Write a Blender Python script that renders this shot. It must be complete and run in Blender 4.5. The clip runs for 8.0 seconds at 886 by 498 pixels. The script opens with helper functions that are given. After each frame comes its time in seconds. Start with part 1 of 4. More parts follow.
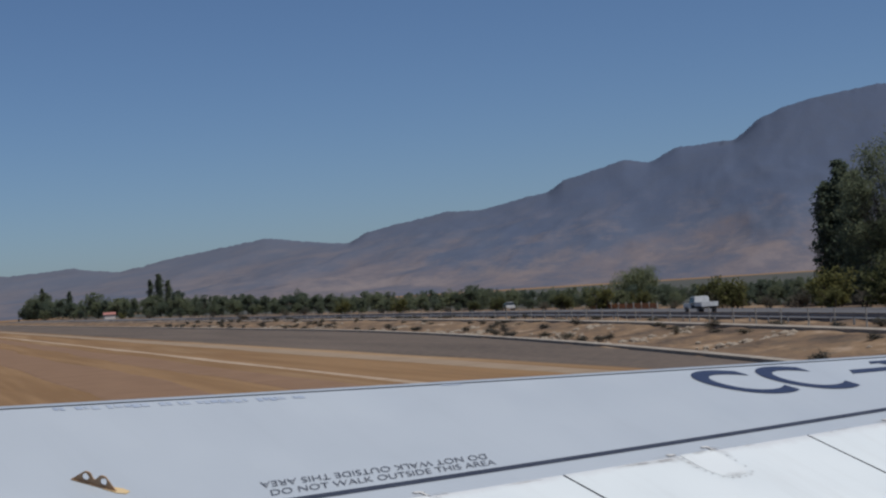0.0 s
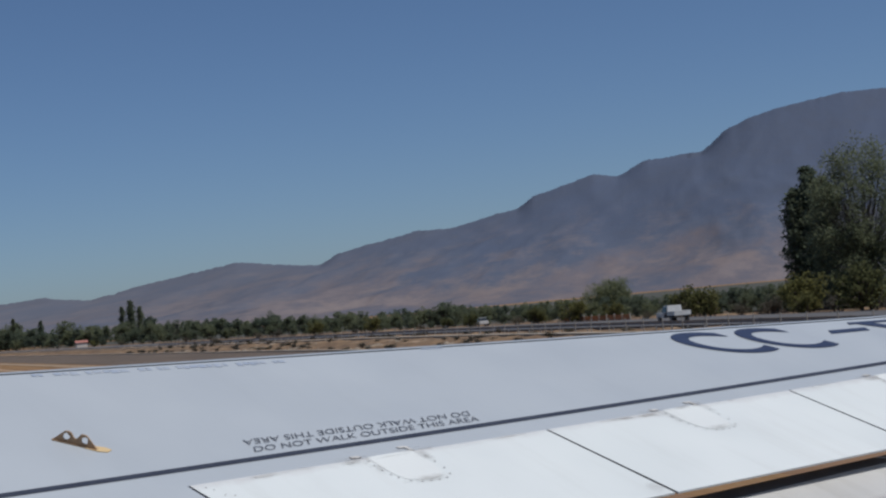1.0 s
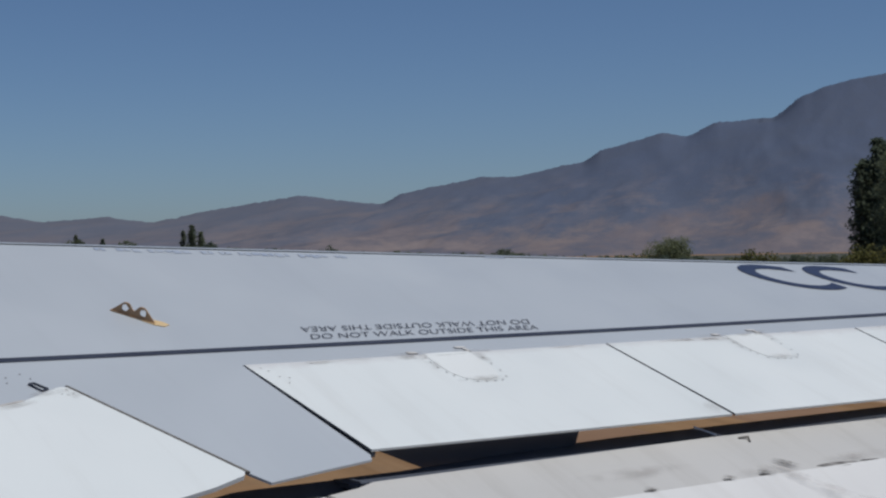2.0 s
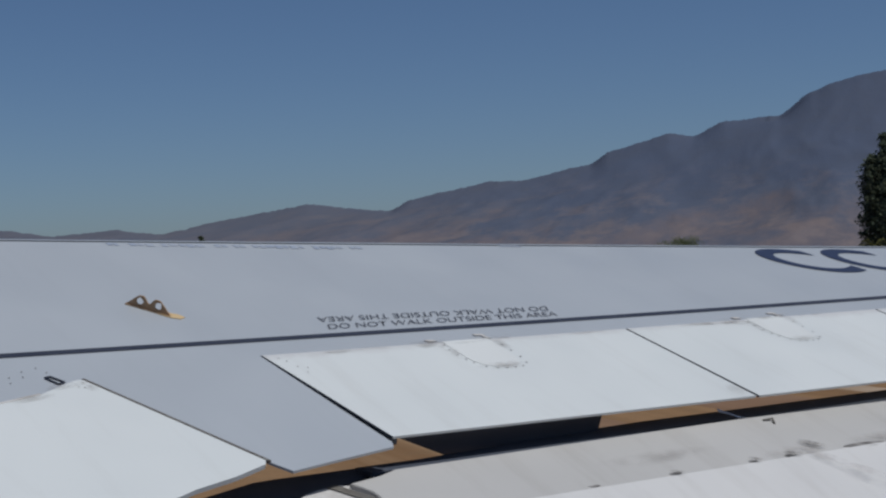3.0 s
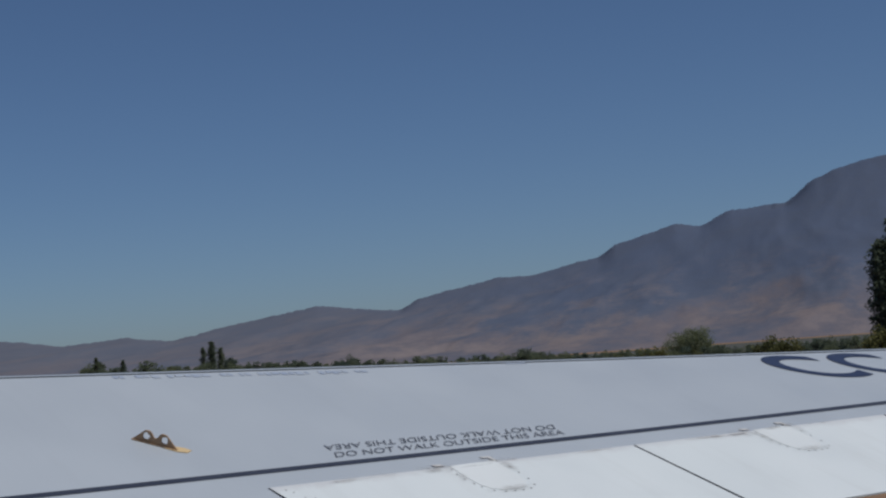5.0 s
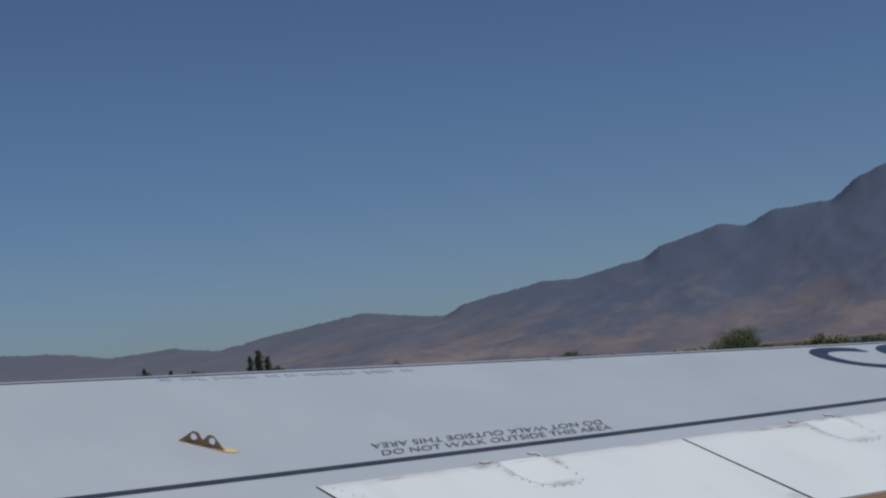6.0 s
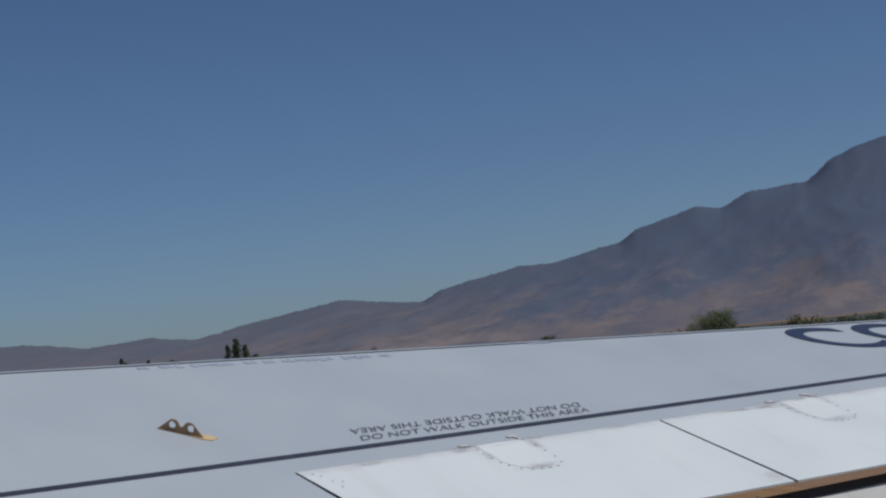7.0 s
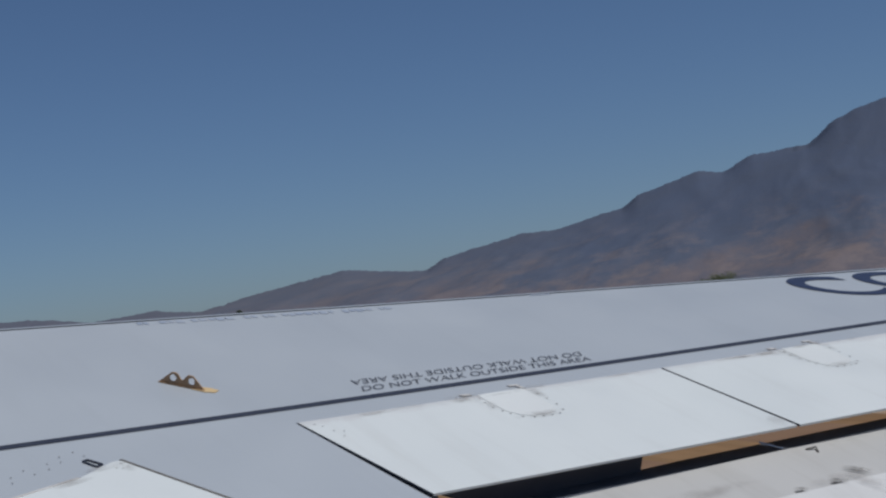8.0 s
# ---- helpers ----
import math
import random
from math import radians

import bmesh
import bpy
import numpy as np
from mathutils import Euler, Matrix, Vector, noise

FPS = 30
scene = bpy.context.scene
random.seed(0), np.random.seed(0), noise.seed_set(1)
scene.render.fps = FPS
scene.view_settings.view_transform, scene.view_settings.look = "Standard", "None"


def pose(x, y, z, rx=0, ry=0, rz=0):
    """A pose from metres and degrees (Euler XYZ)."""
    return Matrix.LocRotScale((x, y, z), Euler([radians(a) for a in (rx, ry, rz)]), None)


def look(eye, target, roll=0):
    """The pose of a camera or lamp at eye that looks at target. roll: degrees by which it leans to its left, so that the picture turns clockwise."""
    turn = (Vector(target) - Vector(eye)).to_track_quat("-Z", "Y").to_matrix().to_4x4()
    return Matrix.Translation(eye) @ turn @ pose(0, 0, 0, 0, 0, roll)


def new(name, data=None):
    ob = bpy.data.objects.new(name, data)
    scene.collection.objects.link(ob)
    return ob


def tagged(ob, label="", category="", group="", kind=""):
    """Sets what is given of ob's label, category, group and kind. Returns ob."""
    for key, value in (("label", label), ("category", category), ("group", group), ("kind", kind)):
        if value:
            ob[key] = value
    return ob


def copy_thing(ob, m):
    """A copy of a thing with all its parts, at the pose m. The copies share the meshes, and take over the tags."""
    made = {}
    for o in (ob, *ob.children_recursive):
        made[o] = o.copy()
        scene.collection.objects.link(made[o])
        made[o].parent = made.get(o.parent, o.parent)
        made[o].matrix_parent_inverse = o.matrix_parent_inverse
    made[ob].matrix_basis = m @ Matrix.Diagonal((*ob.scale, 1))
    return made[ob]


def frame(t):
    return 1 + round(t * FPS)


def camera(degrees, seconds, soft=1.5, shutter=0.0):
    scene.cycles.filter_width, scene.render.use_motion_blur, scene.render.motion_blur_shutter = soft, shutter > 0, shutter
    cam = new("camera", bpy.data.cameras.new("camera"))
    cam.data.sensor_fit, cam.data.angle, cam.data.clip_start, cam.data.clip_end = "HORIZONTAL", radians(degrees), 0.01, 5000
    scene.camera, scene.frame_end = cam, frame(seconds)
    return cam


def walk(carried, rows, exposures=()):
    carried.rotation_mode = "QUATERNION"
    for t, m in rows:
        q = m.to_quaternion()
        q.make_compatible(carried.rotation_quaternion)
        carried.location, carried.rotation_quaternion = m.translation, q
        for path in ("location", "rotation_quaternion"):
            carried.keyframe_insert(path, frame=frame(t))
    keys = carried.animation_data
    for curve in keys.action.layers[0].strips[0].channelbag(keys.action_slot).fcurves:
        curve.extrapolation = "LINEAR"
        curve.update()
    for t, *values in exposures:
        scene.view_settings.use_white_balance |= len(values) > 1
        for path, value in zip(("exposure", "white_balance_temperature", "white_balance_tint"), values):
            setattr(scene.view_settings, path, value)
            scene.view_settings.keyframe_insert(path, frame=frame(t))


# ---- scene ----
cam = camera(30.5, 8.0, soft=2.35)
walk(cam, [
    (0.0, pose(1.012, 0.399, 5.197, 91.430, 3.546, -65.030)),
    (0.3, pose(1.023, 0.430, 5.071, 90.944, 4.466, -65.678)),
    (0.5, pose(1.031, 0.450, 4.987, 90.392, 4.571, -65.999)),
    (0.7, pose(1.028, 0.455, 4.952, 90.306, 4.804, -66.436)),
    (0.8, pose(1.027, 0.458, 4.935, 90.163, 4.662, -66.421)),
    (1.0, pose(1.024, 0.463, 4.900, 92.025, 5.135, -65.995)),
    (1.2, pose(1.043, 0.479, 4.831, 91.031, 4.432, -65.625)),
    (1.3, pose(1.052, 0.487, 4.796, 90.861, 4.118, -64.810)),
    (1.5, pose(1.071, 0.503, 4.727, 90.016, 3.607, -64.922)),
    (1.7, pose(1.081, 0.520, 4.710, 89.798, 1.955, -64.158)),
    (2.8, pose(1.141, 0.599, 4.627, 90.482, 0.282, -63.776)),
    (3.0, pose(1.150, 0.609, 4.615, 90.426, 2.222, -63.588)),
    (3.2, pose(1.156, 0.605, 4.632, 90.495, 2.350, -63.079)),
    (3.3, pose(1.160, 0.603, 4.640, 90.890, 2.438, -62.906)),
    (3.5, pose(1.167, 0.599, 4.657, 92.145, 2.708, -62.500)),
    (3.7, pose(1.154, 0.600, 4.681, 93.228, 2.656, -62.405)),
    (4.0, pose(1.136, 0.602, 4.718, 93.824, 2.499, -62.798)),
    (4.2, pose(1.133, 0.595, 4.719, 93.598, 2.814, -62.644)),
    (5.3, pose(1.132, 0.548, 4.729, 94.165, 4.478, -62.986)),
    (5.5, pose(1.130, 0.542, 4.728, 94.244, 4.908, -61.996)),
    (6.0, pose(1.153, 0.570, 4.689, 94.202, 5.082, -61.557)),
    (6.5, pose(1.138, 0.556, 4.710, 93.921, 5.170, -61.647)),
    (6.7, pose(1.139, 0.559, 4.700, 93.930, 5.503, -61.566)),
    (7.0, pose(1.142, 0.563, 4.684, 93.629, 5.811, -62.336)),
    (7.2, pose(1.144, 0.568, 4.672, 93.610, 5.839, -62.052)),
    (7.5, pose(1.148, 0.575, 4.653, 92.961, 5.635, -62.059)),
    (8.0, pose(1.168, 0.568, 4.601, 92.539, 6.697, -62.195)),
], exposures=[(0.0, 0.24, 6120, 10), (1.5, 0.20, 6160, 10), (3.0, -0.12, 6100, 10), (4.0, -0.07, 6080, 10), (8.0, -0.06, 6060, 10)])

# ---- light: clear summer sky, one high sun ----
SUN_AZ, SUN_EL = 185.0, 63.0      # azimuth from +Y towards +X, elevation
world = bpy.data.worlds.new("clear_sky")
scene.world = world
world.use_nodes = True
wn = world.node_tree.nodes
sky = wn.new("ShaderNodeTexSky")
sky.sky_type = 'NISHITA'
sky.sun_disc = False
sky.sun_elevation = radians(SUN_EL)
sky.sun_rotation = radians(SUN_AZ)
sky.altitude = 2800.0
sky.air_density = 1.05
sky.dust_density = 7.0
sky.ozone_density = 6.0
wn["Background"].inputs["Strength"].default_value = 0.056
world.node_tree.links.new(sky.outputs[0], wn["Background"].inputs["Color"])

sun = new("sun", bpy.data.lights.new("sun", 'SUN'))
sun.data.energy, sun.data.angle, sun.data.color = 3.05, radians(0.5), (1.0, 0.95, 0.88)
sd = Vector((math.sin(radians(SUN_AZ)) * math.cos(radians(SUN_EL)), math.cos(radians(SUN_AZ)) * math.cos(radians(SUN_EL)), math.sin(radians(SUN_EL))))
sun.matrix_world = look(sd * 100, (0, 0, 0))


# ---- materials ----
class Nodes:
    """A small wrapper that builds one node material."""

    def __init__(self, name, rough=0.6, metal=0.0, spec=0.5):
        self.mat = bpy.data.materials.new(name)
        self.mat.use_nodes = True
        self.t = self.mat.node_tree
        self.b = self.t.nodes["Principled BSDF"]
        self.b.inputs["Roughness"].default_value = rough
        self.b.inputs["Metallic"].default_value = metal
        self.b.inputs["Specular IOR Level"].default_value = spec
        self.co = self.t.nodes.new("ShaderNodeTexCoord").outputs["Object"]

    def node(self, kind):
        return self.t.nodes.new(kind)

    def link(self, a, b):
        self.t.links.new(a, b)

    def mapped(self, scale, source=None):
        m = self.node("ShaderNodeMapping")
        m.inputs["Scale"].default_value = scale
        self.link(source or self.co, m.inputs["Vector"])
        return m.outputs[0]

    def noise(self, scale, detail=4.0, rough=0.55, stretch=(1, 1, 1), source=None):
        n = self.node("ShaderNodeTexNoise")
        n.inputs["Scale"].default_value = scale
        n.inputs["Detail"].default_value = detail
        n.inputs["Roughness"].default_value = rough
        self.link(self.mapped(stretch, source), n.inputs["Vector"])
        return n.outputs["Fac"]

    def ramp(self, fac, stops):
        r = self.node("ShaderNodeValToRGB")
        el = r.color_ramp.elements
        while len(el) < len(stops):
            el.new(0.5)
        for e, (p, c) in zip(el, stops):
            e.position, e.color = p, (*c, 1) if len(c) == 3 else c
        self.link(fac, r.inputs["Fac"])
        return r.outputs["Color"]

    def mix(self, fac, a, b, mode="MIX"):
        m = self.node("ShaderNodeMix")
        m.data_type, m.blend_type = 'RGBA', mode
        for sock, v in ((m.inputs[0], fac), (m.inputs[6], a), (m.inputs[7], b)):
            if isinstance(v, (int, float)):
                sock.default_value = v
            elif isinstance(v, tuple):
                sock.default_value = (*v, 1)
            else:
                self.link(v, sock)
        return m.outputs[2]

    def colour(self, c):
        if isinstance(c, tuple):
            self.b.inputs["Base Color"].default_value = (*c, 1)
        else:
            self.link(c, self.b.inputs["Base Color"])
        return self

    def roughness(self, r):
        self.link(r, self.b.inputs["Roughness"])
        return self

    def bump(self, fac, strength=0.3, distance=0.01):
        b = self.node("ShaderNodeBump")
        b.inputs["Strength"].default_value = strength
        b.inputs["Distance"].default_value = distance
        self.link(fac, b.inputs["Height"])
        self.link(b.outputs[0], self.b.inputs["Normal"])
        return self


def grey(v):
    return (v, v, v)


def painted_metal(name, base, dirt, low, rough, amount=0.5, coat=0.0, worn_edge=False):
    """Aircraft paint: large soft tone changes, fine streaks along the airflow, gloss that varies."""
    n = Nodes(name, rough)
    big = n.ramp(n.noise(0.7, 3), [(0.35, grey(0.0)), (0.75, grey(1.0))])
    c = n.mix(big, base, low)
    streak = n.ramp(n.noise(3.0, 6, 0.65, (2.2, 0.25, 1.0)), [(0.52, grey(0.0)), (0.78, grey(amount))])
    c = n.mix(streak, c, dirt)
    fine = n.ramp(n.noise(60, 3), [(0.62, grey(0.0)), (0.75, grey(0.25 * amount))])
    c = n.mix(fine, c, dirt)
    if worn_edge:
        # scuffed band along the hinge line, with an uneven border
        xyz = n.node("ShaderNodeSeparateXYZ")
        n.link(n.co, xyz.inputs[0])
        edge = n.node("ShaderNodeMath")
        edge.operation = 'MULTIPLY_ADD'
        n.link(xyz.outputs["X"], edge.inputs[0])
        edge.inputs[1].default_value = 0.010
        n.link(xyz.outputs["Y"], edge.inputs[2])
        shift = n.node("ShaderNodeMath")
        shift.operation = 'MULTIPLY_ADD'
        n.link(n.noise(6.0, 5, 0.7), shift.inputs[0])
        shift.inputs[1].default_value = 0.13
        n.link(edge.outputs[0], shift.inputs[2])
        band = n.node("ShaderNodeMapRange")
        band.inputs["From Min"].default_value, band.inputs["From Max"].default_value = 0.005, 0.06
        band.inputs["To Max"].default_value = 0.75
        n.link(shift.outputs[0], band.inputs["Value"])
        c = n.mix(band.outputs[0], c, (0.50, 0.50, 0.50))
    n.colour(c)
    n.roughness(n.ramp(n.noise(1.6, 4), [(0.3, grey(rough - 0.08)), (0.7, grey(rough + 0.12))]))
    n.b.inputs["Coat Weight"].default_value = coat
    n.b.inputs["Coat Roughness"].default_value = 0.3
    n.bump(n.noise(1.1, 2), 0.06, 0.02)
    return n.mat


def plain(name, base, dark, scale, rough, metal=0.0, relief=0.2):
    n = Nodes(name, rough, metal)
    n.colour(n.mix(n.ramp(n.noise(scale, 5), [(0.35, grey(0.0)), (0.7, grey(1.0))]), base, dark))
    n.bump(n.noise(scale * 6, 3), relief, 0.004)
    return n.mat


M_SKIN = painted_metal("grey_wing_paint", (0.386, 0.417, 0.443), (0.275, 0.288, 0.300), (0.406, 0.438, 0.465), 0.42, 0.13, 0.5)
M_SPOILER = painted_metal("white_spoiler_paint", (0.605, 0.635, 0.628), (0.38, 0.37, 0.345), (0.58, 0.612, 0.606), 0.5, 0.2, 0.0, True)
M_COVER = painted_metal("scuffed_cover_paint", (0.63, 0.657, 0.645), (0.38, 0.36, 0.33), (0.59, 0.61, 0.60), 0.55, 0.5)
M_FLAP = painted_metal("weathered_flap_paint", (0.43, 0.425, 0.405), (0.26, 0.24, 0.21), (0.48, 0.475, 0.458), 0.5, 0.3)
M_FLAP_AFT = painted_metal("white_flap_paint", (0.58, 0.58, 0.565), (0.36, 0.34, 0.31), (0.555, 0.555, 0.542), 0.5, 0.28)
M_LINE = plain("black_marking_paint", (0.022, 0.027, 0.045), (0.035, 0.042, 0.062), 6, 0.5)
M_TEXT = plain("faded_marking_paint", (0.06, 0.066, 0.082), (0.15, 0.16, 0.18), 30, 0.55)
M_REG = plain("blue_marking_paint", (0.016, 0.027, 0.066), (0.022, 0.036, 0.08), 5, 0.5)
M_FAINT = plain("pale_blue_marking", (0.27, 0.315, 0.40), (0.36, 0.395, 0.44), 9, 0.5)
M_COVE = plain("blue_grey_cove_paint", (0.24, 0.28, 0.36), (0.30, 0.33, 0.40), 4, 0.6)
# near-black navy: dark joints, and the slot's deep shade put into colour
M_GAP = plain("dark_joint_and_shade", (0.060, 0.072, 0.098), (0.08, 0.09, 0.115), 4, 0.6)
M_BRACKET = plain("yellow_brown_bracket_paint", (0.37, 0.235, 0.125), (0.28, 0.18, 0.10), 40, 0.5)
M_YELLOW = plain("yellow_marking_paint", (0.58, 0.41, 0.19), (0.52, 0.40, 0.24), 20, 0.55)
M_STEEL = plain("bare_leading_edge_metal", (0.55, 0.56, 0.58), (0.42, 0.43, 0.45), 3, 0.35, 0.8, 0.05)
M_RIVET = plain("rivet_metal", (0.20, 0.19, 0.17), (0.12, 0.11, 0.10), 30, 0.5, 0.3)
M_TYRE = plain("tyre_rubber", (0.02, 0.02, 0.02), (0.03, 0.03, 0.03), 10, 0.9)
M_STAIN = plain("oily_dirt", (0.09, 0.085, 0.08), (0.36, 0.35, 0.33), 16, 0.7)


def smear(name, dark, light, strength, scale=9.0):
    """Thin see-through dirt film, densest in the middle of its patch and broken by grain."""
    n = Nodes(name, 0.75, spec=0.2)
    n.colour(n.mix(n.noise(scale * 2, 4), dark, light))
    gen = n.t.nodes.new("ShaderNodeTexCoord").outputs["Generated"]
    off = n.node("ShaderNodeVectorMath")
    off.operation = 'SUBTRACT'
    off.inputs[1].default_value = (0.5, 0.5, 0.5)
    n.link(gen, off.inputs[0])
    far = n.node("ShaderNodeVectorMath")
    far.operation = 'LENGTH'
    n.link(off.outputs[0], far.inputs[0])
    fall = n.node("ShaderNodeMapRange")
    fall.inputs["From Min"].default_value, fall.inputs["From Max"].default_value = 0.5, 0.1
    n.link(far.outputs["Value"], fall.inputs["Value"])
    grain = n.node("ShaderNodeMapRange")
    grain.inputs["From Min"].default_value, grain.inputs["From Max"].default_value = 0.36, 0.66
    grain.inputs["To Max"].default_value = strength
    n.link(n.noise(scale, 6, 0.7), grain.inputs["Value"])
    both = n.node("ShaderNodeMath")
    both.operation = 'MULTIPLY'
    n.link(fall.outputs[0], both.inputs[0])
    n.link(grain.outputs[0], both.inputs[1])
    n.link(both.outputs[0], n.b.inputs["Alpha"])
    return n.mat


M_FILM = smear("brown_dirt_film", (0.22, 0.20, 0.185), (0.32, 0.285, 0.265), 0.36)
M_FILM_DARK = smear("dark_oil_film", (0.10, 0.095, 0.09), (0.20, 0.19, 0.175), 0.85, 14.0)
M_SMUDGE = plain("grubby_paint", (0.44, 0.425, 0.40), (0.56, 0.55, 0.53), 20, 0.7)


# ---- building helpers ----
def link_mesh(name, bm, material, parent=None, label="", smooth=False):
    me = bpy.data.meshes.new(name)
    bm.to_mesh(me)
    bm.free()
    for m in (material if isinstance(material, (list, tuple)) else [material]):
        me.materials.append(m)
    if smooth:
        me.shade_smooth()
    ob = new(name, me)
    if parent is not None:
        ob.parent = parent
    if label:
        ob["label"] = label
    return ob


def part(name, bm, material, parent, label="", smooth=False):
    return link_mesh(name, bm, material, parent, label, smooth)


def slab(points, thick, bevel=0.0):
    """A plate with the given outline as its upper face."""
    bm = bmesh.new()
    top = [bm.verts.new(p) for p in points]
    f = bm.faces.new(top)
    f.normal_update()
    if f.normal.z < 0:
        f.normal_flip()
    r = bmesh.ops.extrude_face_region(bm, geom=[f])
    low = [v for v in r["geom"] if isinstance(v, bmesh.types.BMVert)]
    bmesh.ops.translate(bm, verts=low, vec=(0, 0, -thick))
    bmesh.ops.recalc_face_normals(bm, faces=bm.faces)
    if bevel:
        bmesh.ops.bevel(bm, geom=list(bm.edges), offset=bevel, segments=2, affect='EDGES')
    return bm


def dark_sides(bm):
    """The second, dark material on a plate's upright edges, but for the painted rear edge."""
    bm.normal_update()
    for f in bm.faces:
        f.material_index = 1 if abs(f.normal.z) < 0.5 and f.normal.y > -0.8 else 0
    return bm


def box(bm, x0, y0, z0, x1, y1, z1):
    r = bmesh.ops.create_cube(bm, size=1.0)
    for v in r["verts"]:
        v.co = Vector((x0 + (v.co.x + 0.5) * (x1 - x0), y0 + (v.co.y + 0.5) * (y1 - y0), z0 + (v.co.z + 0.5) * (z1 - z0)))
    return r["verts"]


def tube(bm, a, b, r0, r1, sides=6):
    a, b = Vector(a), Vector(b)
    q = (b - a).to_track_quat("Z", "Y")
    rings = []
    for p, r in ((a, r0), (b, r1)):
        rings.append([bm.verts.new(p + q @ Vector((r * math.cos(k * math.tau / sides), r * math.sin(k * math.tau / sides), 0))) for k in range(sides)])
    for k in range(sides):
        bm.faces.new((rings[0][k], rings[0][(k + 1) % sides], rings[1][(k + 1) % sides], rings[1][k]))
    bm.faces.new(rings[0][::-1])
    bm.faces.new(rings[1])


# ---- the airliner wing: local axes are along the spoiler hinge (x), forward (y), off the surface (z) ----
def on_wing(x, y, lift=0.0):
    return Vector((x, y, lift))


wing = tagged(new("airliner_wing"), "grey and white painted airliner wing with spoilers and flaps", "aircraft wing")
wing.matrix_world = pose(6.6500, 4.1749, 4.2634, 22.1158, -0.1953, -26.5509)
ROOT, TIP = -4.2, 9.2


def front_edge(x):
    return 1.349 - 0.1075 * x + 0.0015 * x * x


def hinge_edge(x):
    return -0.016 * x + 0.0018 * x * x


def rear_edge(x):
    return -0.788 - 0.018 * x + 0.0012 * x * x


SPANS = [0.0, 1.983, 3.822, 5.62, 7.40]
REARS = [0.108, 2.062, 3.880, 5.66, 7.42]
edge_xs = [ROOT + (TIP - ROOT) * k / 30 for k in range(31)]


def band_plate(y0, y1, z0, z1, thick, x0=ROOT, x1=TIP, steps=30):
    """A long plate between two curves y0(x) and y1(x), closed on all sides."""
    bm = bmesh.new()
    rows = []
    for k in range(steps + 1):
        x = x0 + (x1 - x0) * k / steps
        rows.append([bm.verts.new(p) for p in (on_wing(x, y0(x), z0), on_wing(x, y1(x), z1), on_wing(x, y1(x), z1 - thick), on_wing(x, y0(x), z0 - thick))])
    for a, b in zip(rows, rows[1:]):
        for j in range(4):
            bm.faces.new((a[j], b[j], b[(j + 1) % 4], a[(j + 1) % 4]))
    bm.faces.new(rows[0][::-1])
    bm.faces.new(rows[-1])
    bmesh.ops.recalc_face_normals(bm, faces=bm.faces)
    return bm


# fixed upper skin with the tongue between the two spoiler groups
SEAM = 0.034
skin = [(x, front_edge(x) - SEAM) for x in edge_xs]
skin += [(x, hinge_edge(x)) for x in (TIP, 7.4, 5.62, 3.822, 1.983, 0.9, 0.0)]
skin += [(0.074, -0.60), (0.102, -0.810), (0.086, -0.846), (-0.15, -0.884), (-0.391, -0.926), (-0.440, -0.845), (-0.798, -0.090), (-0.838, -0.084), (-1.004, -0.174), (ROOT, -0.99)]
part("upper_skin", slab([on_wing(x, y) for x, y in skin], 0.010), M_SKIN, wing, "pale grey painted upper wing skin")

# dark seam and the slat ahead of it, rolling over at the nose
part("slat_seam", band_plate(lambda x: front_edge(x) - SEAM, lambda x: front_edge(x) - SEAM + 0.014, -0.006, -0.006, 0.03), M_GAP, wing, "dark seam behind the slat")


def nose():
    bm = bmesh.new()
    prof = [(-SEAM + 0.014, 0.0), (0.0, -0.003), (0.05, -0.020), (0.11, -0.055), (0.16, -0.10), (0.19, -0.16), (0.18, -0.22), (0.10, -0.27), (-0.1, -0.30)]
    rows = []
    for x in edge_xs:
        rows.append([bm.verts.new(on_wing(x, front_edge(x) + dy, dz)) for dy, dz in prof])
    for a, b in zip(rows, rows[1:]):
        for k in range(len(prof) - 1):
            bm.faces.new((a[k], b[k], b[k + 1], a[k + 1]))
    bmesh.ops.recalc_face_normals(bm, faces=bm.faces)
    return bm


part("slat", nose(), M_SKIN, wing, "grey leading-edge slat", True)

# wing box below, closing the underside and the rear spar
part("lower_skin", band_plate(lambda x: front_edge(x) - 0.08, lambda x: hinge_edge(x) - 0.05, -0.30, -0.24, 0.03), M_SKIN, wing, "grey underside of the wing")
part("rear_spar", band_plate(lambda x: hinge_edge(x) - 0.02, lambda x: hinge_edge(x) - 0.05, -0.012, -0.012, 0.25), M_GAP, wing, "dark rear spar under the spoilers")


# spoilers: thin wedge panels hinged along their front edge
def spoiler(k):
    a, b = SPANS[k] + 0.007, SPANS[k + 1] - 0.007
    ra, rb = REARS[k] + 0.010, REARS[k + 1] - 0.010
    front = [on_wing(a + (b - a) * i / 8, hinge_edge(a + (b - a) * i / 8) - 0.003, 0.003) for i in range(9)]
    rear = [on_wing(rb + (ra - rb) * i / 8, rear_edge(rb + (ra - rb) * i / 8), 0.010) for i in range(9)]
    return dark_sides(slab(front + rear, 0.010))


